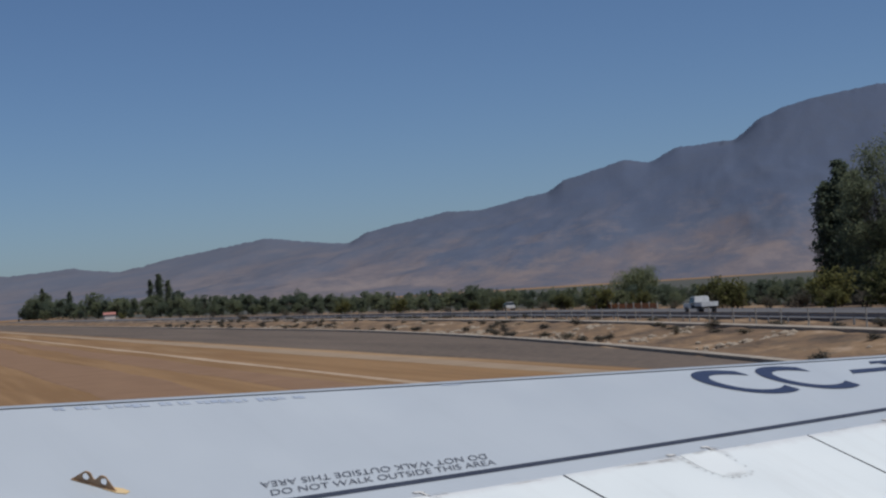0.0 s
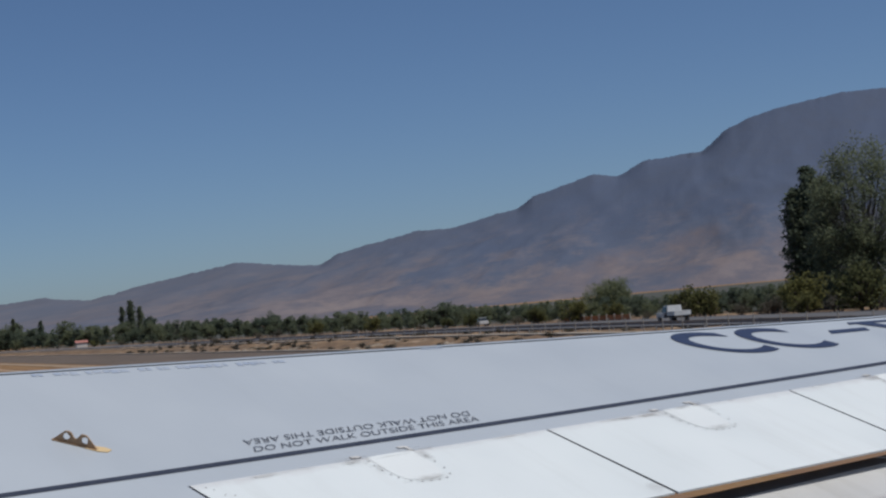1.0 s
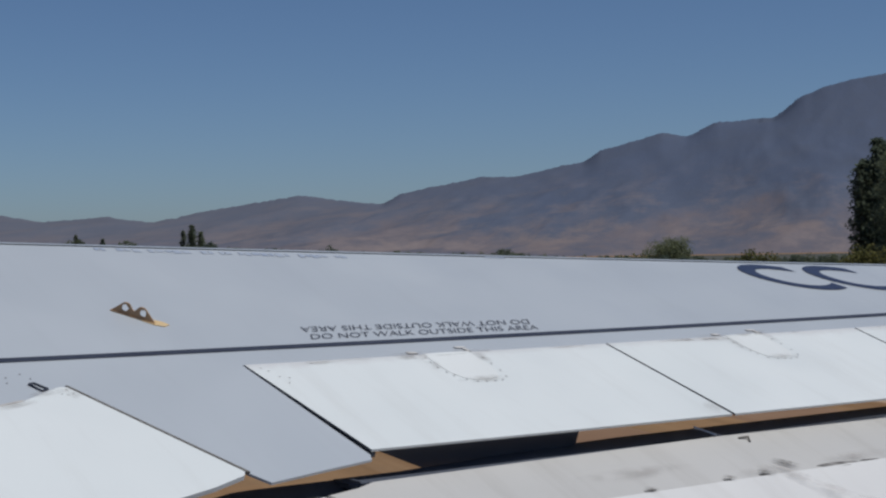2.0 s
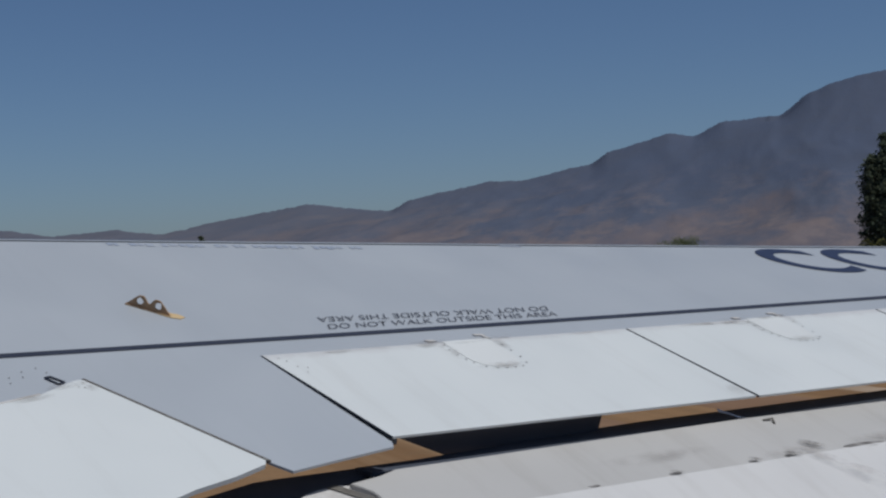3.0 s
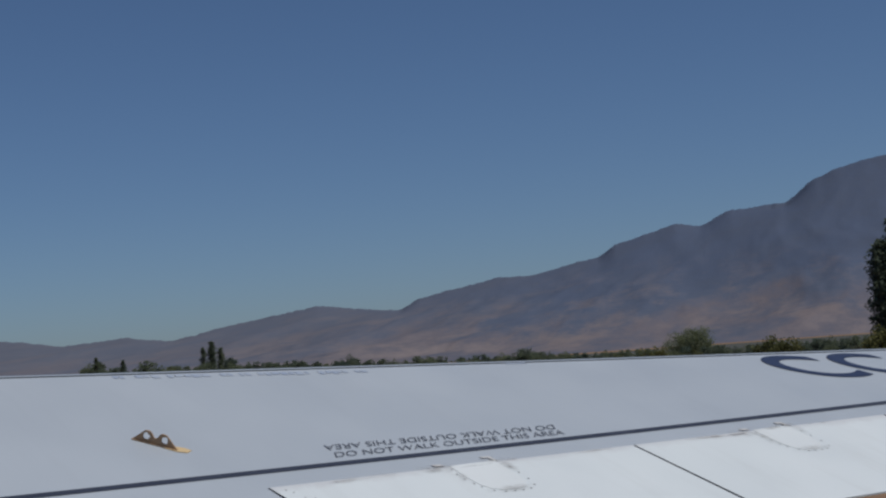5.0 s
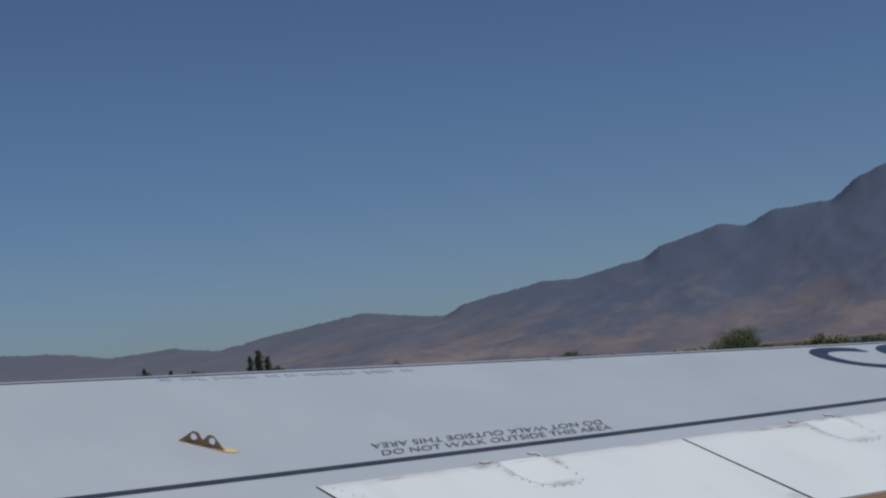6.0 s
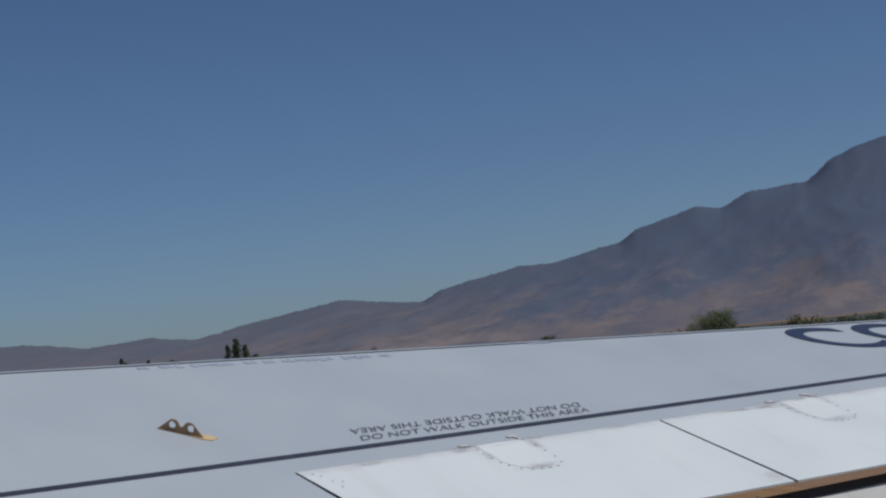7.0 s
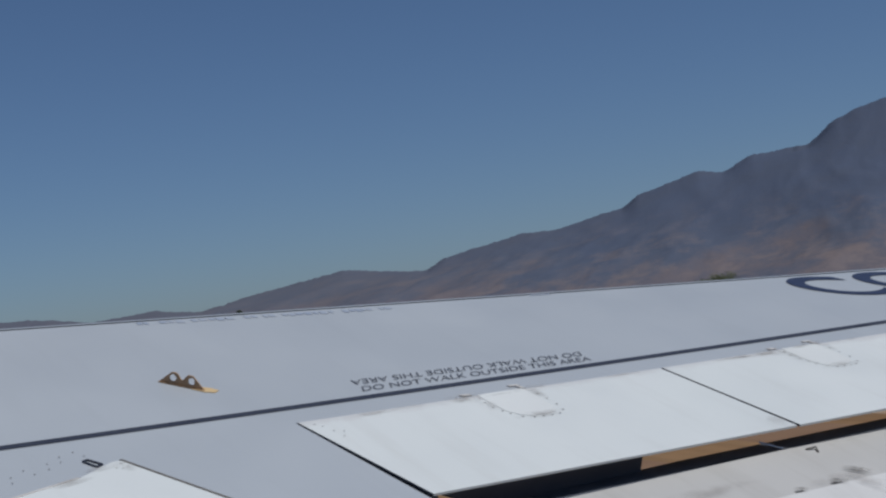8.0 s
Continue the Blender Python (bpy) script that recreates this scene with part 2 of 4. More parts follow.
spoilers = [part("spoiler", spoiler(k), [M_SPOILER, M_GAP], wing, "white painted spoiler panel") for k in range(4)]
inb = [(-0.800, -0.098), (-0.792, -0.106), (-0.452, -0.838), (-0.468, -0.866), (-0.62, -0.925), (-0.79, -0.972), (ROOT + 0.1, -2.35), (ROOT + 0.1, -0.98), (-1.004, -0.182), (-0.840, -0.094), (-0.820, -0.090)]
part("inboard_spoiler", dark_sides(slab([on_wing(x, y, 0.006) for x, y in inb], 0.018)), [M_SPOILER, M_GAP], wing, "white inboard spoiler with worn corner")
part("spoiler_seam", slab([on_wing(-1.01, -0.176, 0.0075), on_wing(-2.4, -0.545, 0.0075), on_wing(-2.4, -0.556, 0.0075), on_wing(-1.0, -0.184, 0.0075)], 0.003), M_SMUDGE, wing, "dark seam ahead of the inboard spoiler")

# added backing strip that makes the gap beside the spoiler dark
part("gap_strip", slab([on_wing(x, y, -0.022) for x, y in ((-0.03, -0.03), (0.05, -0.03), (0.165, -0.76), (0.075, -0.76))], 0.02), M_GAP, wing, "dark strip added under the spoiler's edge to darken the gap")

part("gap_strip", slab([on_wing(x, y, 0.0085) for x, y in ((-0.806, -0.088), (-0.796, -0.086), (-0.436, -0.848), (-0.450, -0.846))], 0.012), M_RIVET, wing, "thin dark seal beside the inboard spoiler")

# slot behind the spoilers: closed by a dark rib at one end, open to the ground below elsewhere
rib = bmesh.new()
box(rib, 0.12, -0.69, -0.30, 1.27, -0.06, -0.012)
for v in rib.verts:
    if v.co.x < 0.2 and v.co.z < -0.2:
        v.co.x = 0.81      # slanted inboard end
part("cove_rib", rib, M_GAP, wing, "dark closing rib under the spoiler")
rib = bmesh.new()
box(rib, 1.27, -0.62, -0.30, 1.31, -0.06, -0.030)
part("cove_rib", rib, M_COVE, wing, "blue-grey flange of the closing rib")


def flap_front(x):
    return -0.838 + 0.014 * min(x, 3.4) + 0.002 * max(0.0, x - 3.4)


def nose_front(x):
    """Front of the dark flap nose: it draws back at the inboard end."""
    if x < -0.4:
        return -0.727 + 0.25 * (x + 0.4)
    return -0.727 + 0.067 * min(1.0, max(0.0, (x - 0.3) / 1.1))


FZ = -0.10
# shade in the slot is painted as these dark plates ahead of the flaps
part("flap_nose", band_plate(nose_front, lambda x: flap_front(x) - 0.002, FZ - 0.038, FZ - 0.003, 0.02, 0.02, TIP), M_GAP, wing, "flap nose, painted dark for the shade under the spoiler")
part("flap_nose", band_plate(nose_front, lambda x: -1.12 + 0.25 * min(0.0, x + 0.05), FZ - 0.041, FZ - 0.055, 0.02, -2.4, 0.30), M_GAP, wing, "inboard flap nose, widened and painted dark for the shade there")
fl = [(0.03, -0.866), (0.12, flap_front(0.12)), (0.5, flap_front(0.5)), (1.5, flap_front(1.5)), (3.4, flap_front(3.4)), (TIP, flap_front(TIP)), (TIP, -1.165), (0.02, -1.165), (-0.054, -1.024), (-0.061, -0.961), (-0.113, -0.890)]
part("flap", slab([on_wing(x, y, FZ - 0.01 * max(0, -y - 0.8) / 0.36) for x, y in fl], 0.03, 0.003), M_FLAP, wing, "weathered off-white flap nose")
fl = [(0.06, -1.160), (TIP, -1.160), (TIP, -2.05), (0.2, -2.05)]
part("flap", slab([on_wing(x, y, FZ - 0.006 - 0.12 * max(0, -y - 1.16) / 0.9) for x, y in fl], 0.04, 0.003), M_FLAP_AFT, wing, "white rear flap panel")
fl = [(ROOT, -2.0), (-0.45, -1.28), (-0.06, -1.22), (-0.02, -2.05), (ROOT, -2.9)]
part("inboard_flap", slab([on_wing(x, y, FZ - 0.06 - 0.05 * (-y - 0.9)) for x, y in fl], 0.05, 0.004), M_FLAP, wing, "weathered inboard flap")
fl = [(-0.31, -0.895), (-0.245, -0.873), (-0.137, -0.857), (-0.10, -0.872), (-0.05, -0.935), (-0.03, -1.02), (-0.03, -1.22), (-0.36, -1.22), (-0.37, -0.95)]
part("flap_end_plate", slab([on_wing(x, y, FZ - 0.022) for x, y in fl], 0.012, 0.002), M_SMUDGE, wing, "grubby grey end plate of the flap")
fl = [(-0.20, -0.868), (-0.155, -0.861), (-0.055, -0.985), (-0.085, -1.02)]
part("flap_end_seal", slab([on_wing(x, y, FZ - 0.016) for x, y in fl], 0.004, 0.001), M_RIVET, wing, "darker grey seal across the end plate")


# black walkway line
def walk_line(x):
    return 0.150 - 0.020 * x + 0.0022 * x * x


bm = bmesh.new()
lo = [bm.verts.new(on_wing(x, walk_line(x) - 0.0185, 0.003)) for x in edge_xs]
hi = [bm.verts.new(on_wing(x, walk_line(x) + 0.0185, 0.003)) for x in edge_xs]
for k in range(len(edge_xs) - 1):
    bm.faces.new((lo[k], lo[k + 1], hi[k + 1], hi[k]))
part("walkway_line", bm, M_LINE, wing, "black painted walkway border line")


def letter_mesh(name, body, size, bold):
    cu = bpy.data.curves.new(name, 'FONT')
    cu.body, cu.size, cu.offset = body, size, bold
    tmp = bpy.data.objects.new("tmp", cu)
    scene.collection.objects.link(tmp)
    bpy.context.view_layer.update()
    me = bpy.data.meshes.new_from_object(tmp.evaluated_get(bpy.context.evaluated_depsgraph_get()))
    bpy.data.objects.remove(tmp)
    me.name = name
    me.materials.clear()
    return me


def painted_letters(name, me, material, origin, ex, ey, label, lift=0.004):
    """Lays a lettering mesh on the skin: origin, and the paint's own x and y axes on the wing."""
    me.materials.append(material)
    for v in me.vertices:
        v.co = on_wing(origin[0] + ex[0] * v.co.x + ey[0] * v.co.y, origin[1] + ex[1] * v.co.x + ey[1] * v.co.y, lift)
    ob = new(name, me)
    ob.parent = wing
    ob["label"] = label
    return ob


def row_of_text(body, start, end, up, label):
    """One row of small lettering whose base runs from start to end."""
    me = letter_mesh("walkway_text", body, 1.0, -0.004)
    xs = [v.co.x for v in me.vertices]
    low, wide = min(xs), max(xs) - min(xs)
    ex = ((end[0] - start[0]) / wide, (end[1] - start[1]) / wide)
    tall = max(v.co.y for v in me.vertices)
    painted_letters("walkway_text", me, M_TEXT, (start[0] - ex[0] * low, start[1] - ex[1] * low), ex, (up[0] / tall, up[1] / tall), label)


row_of_text("DO NOT WALK OUTSIDE THIS AREA", (0.456, 0.204), (1.722, 0.172), (0.021, 0.049), "small dark warning lettering")
row_of_text("DO NOT WALK OUTSIDE THIS AREA", (1.741, 0.288), (0.472, 0.332), (-0.021, -0.050), "small dark warning lettering, upside down")
painted_letters("registration_mark", letter_mesh("registration_mark", "CC", 0.93, 0.014), M_REG, (3.90, 0.517), (0.791, -0.075), (-0.385, 0.600), "large dark blue registration letters")
part("registration_dash", slab([on_wing(5.03, 0.600, 0.004), on_wing(5.40, 0.578, 0.004), on_wing(5.41, 0.628, 0.004), on_wing(5.06, 0.652, 0.004)], 0.003), M_REG, wing, "dark blue painted dash")
# the next letter, cut by the picture's edge, as plain bars
part("registration_bar", slab([on_wing(5.34, 0.700, 0.004), on_wing(5.80, 0.665, 0.004), on_wing(5.80, 0.695, 0.004), on_wing(5.36, 0.732, 0.004)], 0.003), M_REG, wing, "dark blue bar of an unread letter")
part("registration_bar", slab([on_wing(5.42, 0.690, 0.0045), on_wing(5.80, 0.430, 0.0045), on_wing(5.93, 0.430, 0.0045), on_wing(5.55, 0.690, 0.0045)], 0.003), M_REG, wing, "dark blue bar of an unread letter")


# faint blue line of unread lettering near the leading edge
random.seed(4)
x = -0.075
while x < 1.215:
    w = random.uniform(0.018, 0.040)
    y = front_edge(x) - 0.047 - 0.018 * (x + 0.07)
    tall = random.uniform(0.028, 0.042)
    part("faint_mark", slab([on_wing(x, y - tall, 0.0025), on_wing(x + w, y - tall - 0.11 * w, 0.0025), on_wing(x + w, y - 0.11 * w, 0.0025), on_wing(x, y, 0.0025)], 0.001), M_FAINT, wing, "faint blue bar of worn lettering")
    x += w + (random.uniform(0.006, 0.014) if random.random() < 0.8 else random.uniform(0.035, 0.06))
part("faint_mark", slab([on_wing(2.08, 1.082, 0.0025), on_wing(2.21, 1.068, 0.0025), on_wing(2.21, 1.084, 0.0025), on_wing(2.08, 1.098, 0.0025)], 0.001), M_FAINT, wing, "faint grey bar of worn lettering")


# yellow lifeline bracket: upright plate with two humps and two holes
def bracket():
    bm = bmesh.new()
    n, m = 44, 14
    length = 0.206
    holes = ((0.062, 0.030, 0.0155), (0.146, 0.030, 0.0155))
    cols = []
    for i in range(n + 1):
        u = length * i / n
        h = 0.020 + 0.034 * (math.exp(-((u - 0.060) / 0.032) ** 4) + math.exp(-((u - 0.146) / 0.032) ** 4)) + 0.006 * math.exp(-((u - 0.103) / 0.03) ** 2)
        h = min(h, 0.003 + 0.95 * min(u, length - u))
        cols.append((u, h))
    grid = [[(u, h * j / m) for j in range(m + 1)] for u, h in cols]
    sheets = []
    for side in (-0.003, 0.003):
        vs = [[bm.verts.new((u, side, z)) for u, z in col] for col in grid]
        for i in range(n):
            for j in range(m):
                cu = (grid[i][j][0] + grid[i + 1][j + 1][0]) / 2
                cz = (grid[i][j][1] + grid[i + 1][j + 1][1]) / 2
                if any((cu - hx) ** 2 + (cz - hz) ** 2 < hr * hr for hx, hz, hr in holes):
                    continue
                q = (vs[i][j], vs[i + 1][j], vs[i + 1][j + 1], vs[i][j + 1])
                bm.faces.new(q if side < 0 else q[::-1])
        sheets.append(vs)
    for i in range(n):
        bm.faces.new((sheets[0][i][m], sheets[0][i + 1][m], sheets[1][i + 1][m], sheets[1][i][m]))
    box(bm, 0.0, -0.009, 0.0, length, 0.009, 0.005)
    return bm


lb = part("lifeline_bracket", bracket(), M_BRACKET, wing, "yellow-brown metal bracket with two round holes")
lb.matrix_local = Matrix.Translation((-0.307, 0.600, 0.0)) @ Matrix.Rotation(radians(-51.5), 4, 'Z')
part("bracket_marking", slab([on_wing(x, y, 0.0035) for x, y in ((-0.222, 0.474), (-0.186, 0.424), (-0.150, 0.404), (-0.122, 0.420), (-0.138, 0.452), (-0.175, 0.478))], 0.003), M_YELLOW, wing, "yellow paint patch at the bracket's end")


# hinge fittings on each spoiler: raised tongue, a loop of fasteners, dirt round the hinge
def disc(bm, x, y, z, r):
    c = bmesh.ops.create_circle(bm, cap_ends=True, radius=r, segments=8)
    for v in c["verts"]:
        v.co = on_wing(x + v.co.x, y + v.co.y, z)


def panel_lift(v):
    """Height of a spoiler's face v metres behind (negative) its hinge."""
    return 0.003 - 0.0092 * v


def fitting(owner, s):
    """s: span of the fitting's middle on the hinge line."""
    h = hinge_edge(s)

    def at(u, v, lift):
        return on_wing(s + u, h + v, lift)

    out = [(-0.125, 0.004), (0.125, 0.004), (0.128, -0.15), (0.115, -0.23), (0.085, -0.275), (0.03, -0.285), (-0.04, -0.282), (-0.09, -0.255), (-0.118, -0.20), (-0.128, -0.12)]
    part("hinge_cover", slab([at(u, v, panel_lift(v) + 0.0016) for u, v in out], 0.0012), M_COVER, owner, "slightly raised white hinge cover")
    bm = bmesh.new()
    for u, v in ((-0.142, -0.035), (-0.148, -0.085), (-0.146, -0.14), (-0.135, -0.19), (-0.122, -0.228), (-0.09, -0.275), (-0.045, -0.298), (0.0, -0.304), (0.045, -0.306), (0.09, -0.302), (0.132, -0.272), (0.148, -0.21), (0.150, -0.14), (0.150, -0.075)):
        p = at(u, v, panel_lift(v) + 0.0022)
        disc(bm, p.x, p.y, p.z, 0.0043)
    part("fasteners", bm, M_RIVET, owner, "loop of dark fastener heads")["kind"] = "stuff"
    for u, v, w, l in ((-0.205, 0.030, 0.045, 0.022), (0.075, 0.052, 0.050, 0.018), (0.110, 0.040, 0.016, 0.045)):
        part("hinge_bolt", slab([at(u, v, 0.006), at(u + w, v - 0.004, 0.006), at(u + w + 0.012, v - l, 0.006), at(u + 0.010, v - l * 0.8, 0.006)], 0.003), M_SMUDGE, owner, "grubby hinge bolt plate")


FIT = [1.03, 2.93, 4.74, 6.52]
for s, sp in zip(FIT, spoilers):
    fitting(sp, s)


def film(x, y, length, width, turn, material, owner, lift=0.0125, label="brownish dirt film on the paint"):
    """A thin oval film of dirt on the wing's surface."""
    c, s = math.cos(radians(turn)), math.sin(radians(turn))
    bm = bmesh.new()
    out = []
    for i in range(14):
        a = i * math.tau / 14
        u, v = length / 2 * math.cos(a), width / 2 * math.sin(a)
        out.append(bm.verts.new(on_wing(x + c * u - s * v, y + s * u + c * v, lift)))
    f = bm.faces.new(out)
    f.normal_update()
    if f.normal.z < 0:
        f.normal_flip()
    part("dirt_film", bm, material, owner, label)


random.seed(17)
for k, sp in enumerate(spoilers):
    s0, s1, mid = SPANS[k], SPANS[k + 1], FIT[k]
    for u, v, l, w in ((-0.20, 0.0, 0.26, 0.07), (0.12, 0.01, 0.20, 0.06), (-0.15, -0.10, 0.08, 0.24), (0.15, -0.06, 0.08, 0.18), (-0.20, -0.03, 0.14, 0.10), (0.0, -0.28, 0.30, 0.08)):
        film(mid + u, hinge_edge(mid + u) + v, l, w, 0, M_FILM, sp, panel_lift(min(0, v - w / 2)) + 0.0028 + 0.0006 * random.random())
    for _ in range(6):
        x = random.uniform(s0 + 0.1, s1 - 0.15)
        film(x, hinge_edge(x) - random.uniform(0.0, 0.03), random.uniform(0.10, 0.35), random.uniform(0.02, 0.05), 0, M_FILM, sp, 0.0048 + 0.0006 * random.random())
    film(REARS[k + 1] - 0.06, rear_edge(REARS[k + 1]) + 0.06, 0.12, 0.14, -20, M_FILM, sp, 0.0142)
for x, y, l, w in ((-0.83, -0.12, 0.12, 0.05), (-0.90, -0.135, 0.16, 0.05), (-1.05, -0.21, 0.25, 0.05), (-1.4, -0.31, 0.40, 0.06), (-0.80, -0.16, 0.06, 0.09)):
    film(x, y, l, w, 15, M_FILM, wing, 0.0082)
# smears on the flap, two crossing the panel joint
for x, y, l, w, turn, m in ((2.02, -1.13, 0.42, 0.09, 0, M_FILM), (2.12, -1.22, 0.34, 0.09, -55, M_FILM), (2.20, -1.36, 0.30, 0.09, -52, M_FILM), (2.32, -1.50, 0.30, 0.08, -50, M_FILM), (1.97, -1.15, 0.14, 0.035, -25, M_FILM_DARK), (2.15, -1.10, 0.20, 0.05, -40, M_FILM_DARK), (1.74, -1.15, 0.10, 0.030, -25, M_FILM_DARK), (1.28, -1.155, 0.10, 0.030, -25, M_FILM_DARK), (2.60, -1.12, 0.55, 0.09, 0, M_FILM), (1.3, -1.02, 0.7, 0.10, 0, M_FILM), (3.4, -1.10, 0.8, 0.10, 0, M_FILM)):
    film(x, y, l, w, turn, m, wing, FZ + 0.004 if y > -1.16 else FZ + 0.001, "dark oily smear on the flap")
# scattered fastener heads near the corners of the spoilers
bm = bmesh.new()
for x, y in ((0.080, -0.075), (0.098, -0.133), (0.108, -0.194), (0.135, -0.150), (0.311, -0.030), (0.06, -0.045)):
    disc(bm, x, y, panel_lift(y) + 0.002, 0.0034)
part("fasteners", bm, M_RIVET, spoilers[0], "scattered dark fastener heads")["kind"] = "stuff"
bm = bmesh.new()
for x, y in ((-0.815, -0.118), (-0.825, -0.160), (-0.845, -0.150), (-0.800, -0.150)):
    disc(bm, x, y, 0.0068, 0.0034)
for k in range(16):
    disc(bm, -0.93 - 0.075 * (k % 8) + 0.012 * (k % 3), 0.045 - 0.032 * (k % 8) - 0.045 * (k // 8) + 0.010 * (k % 2), 0.003, 0.0034)
part("fasteners", bm, M_RIVET, wing, "two rows of small fastener heads")["kind"] = "stuff"
# small black-edged latch beside the inboard spoiler
fr = bmesh.new()
corners = [on_wing(x, y, 0.004) for x, y in ((-0.932, -0.046), (-0.910, -0.040), (-0.876, -0.096), (-0.904, -0.108))]
for a, b in zip(corners, corners[1:] + corners[:1]):
    tube(fr, a, b, 0.0042, 0.0042, 5)
part("latch_frame", fr, M_LINE, wing, "small black latch outline")
# dark scrapes along the flap joint
random.seed(11)
for x, l, w in ((1.28, 0.07, 0.018), (1.735, 0.05, 0.016), (1.965, 0.07, 0.020), (2.42, 0.26, 0.036), (2.66, 0.10, 0.014), (2.82, 0.08, 0.012), (3.02, 0.12, 0.014), (0.85, 0.06, 0.012)):
    y = -1.152 - 0.004 * (x - 2)
    out = []
    for i in range(12):
        a = i * math.tau / 12
        q = 1 + random.uniform(-0.3, 0.3)
        out.append(on_wing(x + l / 2 * math.cos(a) * q, y + w / 2 * math.sin(a) * q - 0.03 * math.cos(a) * l, FZ - 0.0075))
    part("dirt_patch", slab(out, 0.0015), M_STAIN, wing, "dark oily scrape on the flap")
tb = bmesh.new()
tube(tb, on_wing(1.905, -0.750, -0.075), on_wing(1.995, -0.812, -0.094), 0.004, 0.004, 6)
part("seal_clip", tb, M_STEEL, wing, "thin metal clip across the gap")
tb = bmesh.new()
tube(tb, on_wing(2.100, -0.852, FZ + 0.002), on_wing(2.150, -0.862, FZ + 0.010), 0.0045, 0.0045, 6)
tube(tb, on_wing(2.150, -0.862, FZ + 0.010), on_wing(2.135, -0.892, FZ + 0.001), 0.0045, 0.0045, 6)
part("static_hook", tb, M_RIVET, wing, "small dark hook on the flap")

# main landing gear that carries the wing, below it
into = wing.matrix_world.inverted()
leg_top = wing.matrix_world @ Vector((-2.6, 0.35, -0.26))
bm = bmesh.new()
tube(bm, leg_top, (leg_top.x, leg_top.y, 1.9), 0.17, 0.16, 14)
tube(bm, (leg_top.x, leg_top.y, 1.95), (leg_top.x, leg_top.y, 0.56), 0.11, 0.11, 14)
tube(bm, (leg_top.x - 0.55, leg_top.y, 0.56), (leg_top.x + 0.55, leg_top.y, 0.56), 0.08, 0.08, 12)
bm.transform(into)
part("landing_gear_leg", bm, M_STEEL, wing, "bare metal landing gear leg", True)
for side in (-0.43, 0.43):
    bm = bmesh.new()
    bmesh.ops.create_cone(bm, cap_ends=True, segments=32, radius1=0.57, radius2=0.57, depth=0.38)
    bmesh.ops.bevel(bm, geom=[e for e in bm.edges if abs(e.verts[0].co.z - e.verts[1].co.z) < 1e-4], offset=0.09, segments=3, affect='EDGES')
    bm.transform(into @ Matrix.Translation((leg_top.x + side, leg_top.y, 0.568)) @ Matrix.Rotation(radians(90), 4, 'Y'))
    part("gear_wheel", bm, M_TYRE, wing, "black rubber gear wheel")

# ---- ground ----
HEADING = 46.0       # run of the field bands and, further off, of the road: azimuth from +Y towards +X
FACING = Matrix.Rotation(radians(-HEADING), 4, 'Z')
n = Nodes("dry_field", 0.95, spec=0.1)
band = n.ramp(n.noise(0.13, 5, 0.6, (1.0, 0.03, 1.0)), [(0.36, (0.150, 0.087, 0.043)), (0.46, (0.25, 0.152, 0.076)), (0.54, (0.185, 0.107, 0.051)), (0.64, (0.32, 0.218, 0.125))])
band = n.mix(n.ramp(n.noise(0.9, 6, 0.65), [(0.4, grey(0.0)), (0.75, grey(0.5))]), band, (0.17, 0.115, 0.065))
M_FIELD = n.colour(band).bump(n.noise(2.5, 5), 0.5, 0.1).mat
n = Nodes("grey_gravel", 0.95, spec=0.15)
gr = n.ramp(n.noise(0.2, 5, 0.6, (1, 0.1, 1)), [(0.3, (0.076, 0.061, 0.051)), (0.7, (0.128, 0.100, 0.080))])
gr = n.mix(n.ramp(n.noise(1.5, 6), [(0.45, grey(0.0)), (0.7, grey(0.7))]), gr, (0.165, 0.128, 0.096))
M_GRAVEL = n.colour(gr).bump(n.noise(4, 5), 0.5, 0.05).mat
n = Nodes("dry_bank", 0.95, spec=0.1)
bk = n.ramp(n.noise(0.30, 7, 0.72, (1, 0.45, 1)), [(0.36, (0.075, 0.056, 0.042)), (0.46, (0.16, 0.108, 0.070)), (0.56, (0.22, 0.146, 0.086)), (0.68, (0.36, 0.27, 0.19))])
bk = n.mix(n.ramp(n.noise(0.8, 6, 0.7, (1, 0.5, 1)), [(0.5, grey(0.0)), (0.64, grey(0.8))]), bk, (0.11, 0.085, 0.062))
M_BANK = n.colour(bk).bump(n.noise(3, 5), 0.6, 0.1).mat
M_ASPHALT = plain("road_asphalt", (0.10, 0.098, 0.10), (0.075, 0.073, 0.075), 0.5, 0.9)
M_KERB = plain("pale_concrete", (0.33, 0.285, 0.23), (0.22, 0.185, 0.145), 0.8, 0.9)
M_TRACK = plain("pale_dust_track", (0.38, 0.285, 0.195), (0.29, 0.205, 0.13), 0.4, 0.95)
M_STUBBLE = plain("pale_stubble", (0.275, 0.20, 0.128), (0.215, 0.150, 0.09), 0.35, 0.95)
M_SOIL = plain("dark_turned_soil", (0.170, 0.094, 0.046), (0.21, 0.122, 0.063), 0.3, 0.95)

# foot of the bank: a long curve that bends slowly away from the runway
STEP = 2.0
FOOT = [(93.0, 25.0)]
for k in range(900):
    a = radians(HEADING + 14.0 * min(1.0, max(0.0, (180 - k * STEP) / 240)))
    FOOT.append((FOOT[-1][0] + STEP * math.sin(a), FOOT[-1][1] + STEP * math.cos(a)))
BACK = [(93.0, 25.0)]
for k in range(300):
    a = radians(HEADING + 14.0 * min(1.0, (180 + k * STEP) / 240))
    BACK.append((BACK[-1][0] - STEP * math.sin(a), BACK[-1][1] - STEP * math.cos(a)))
FOOT = BACK[:0:-1] + FOOT
S0 = -600.0


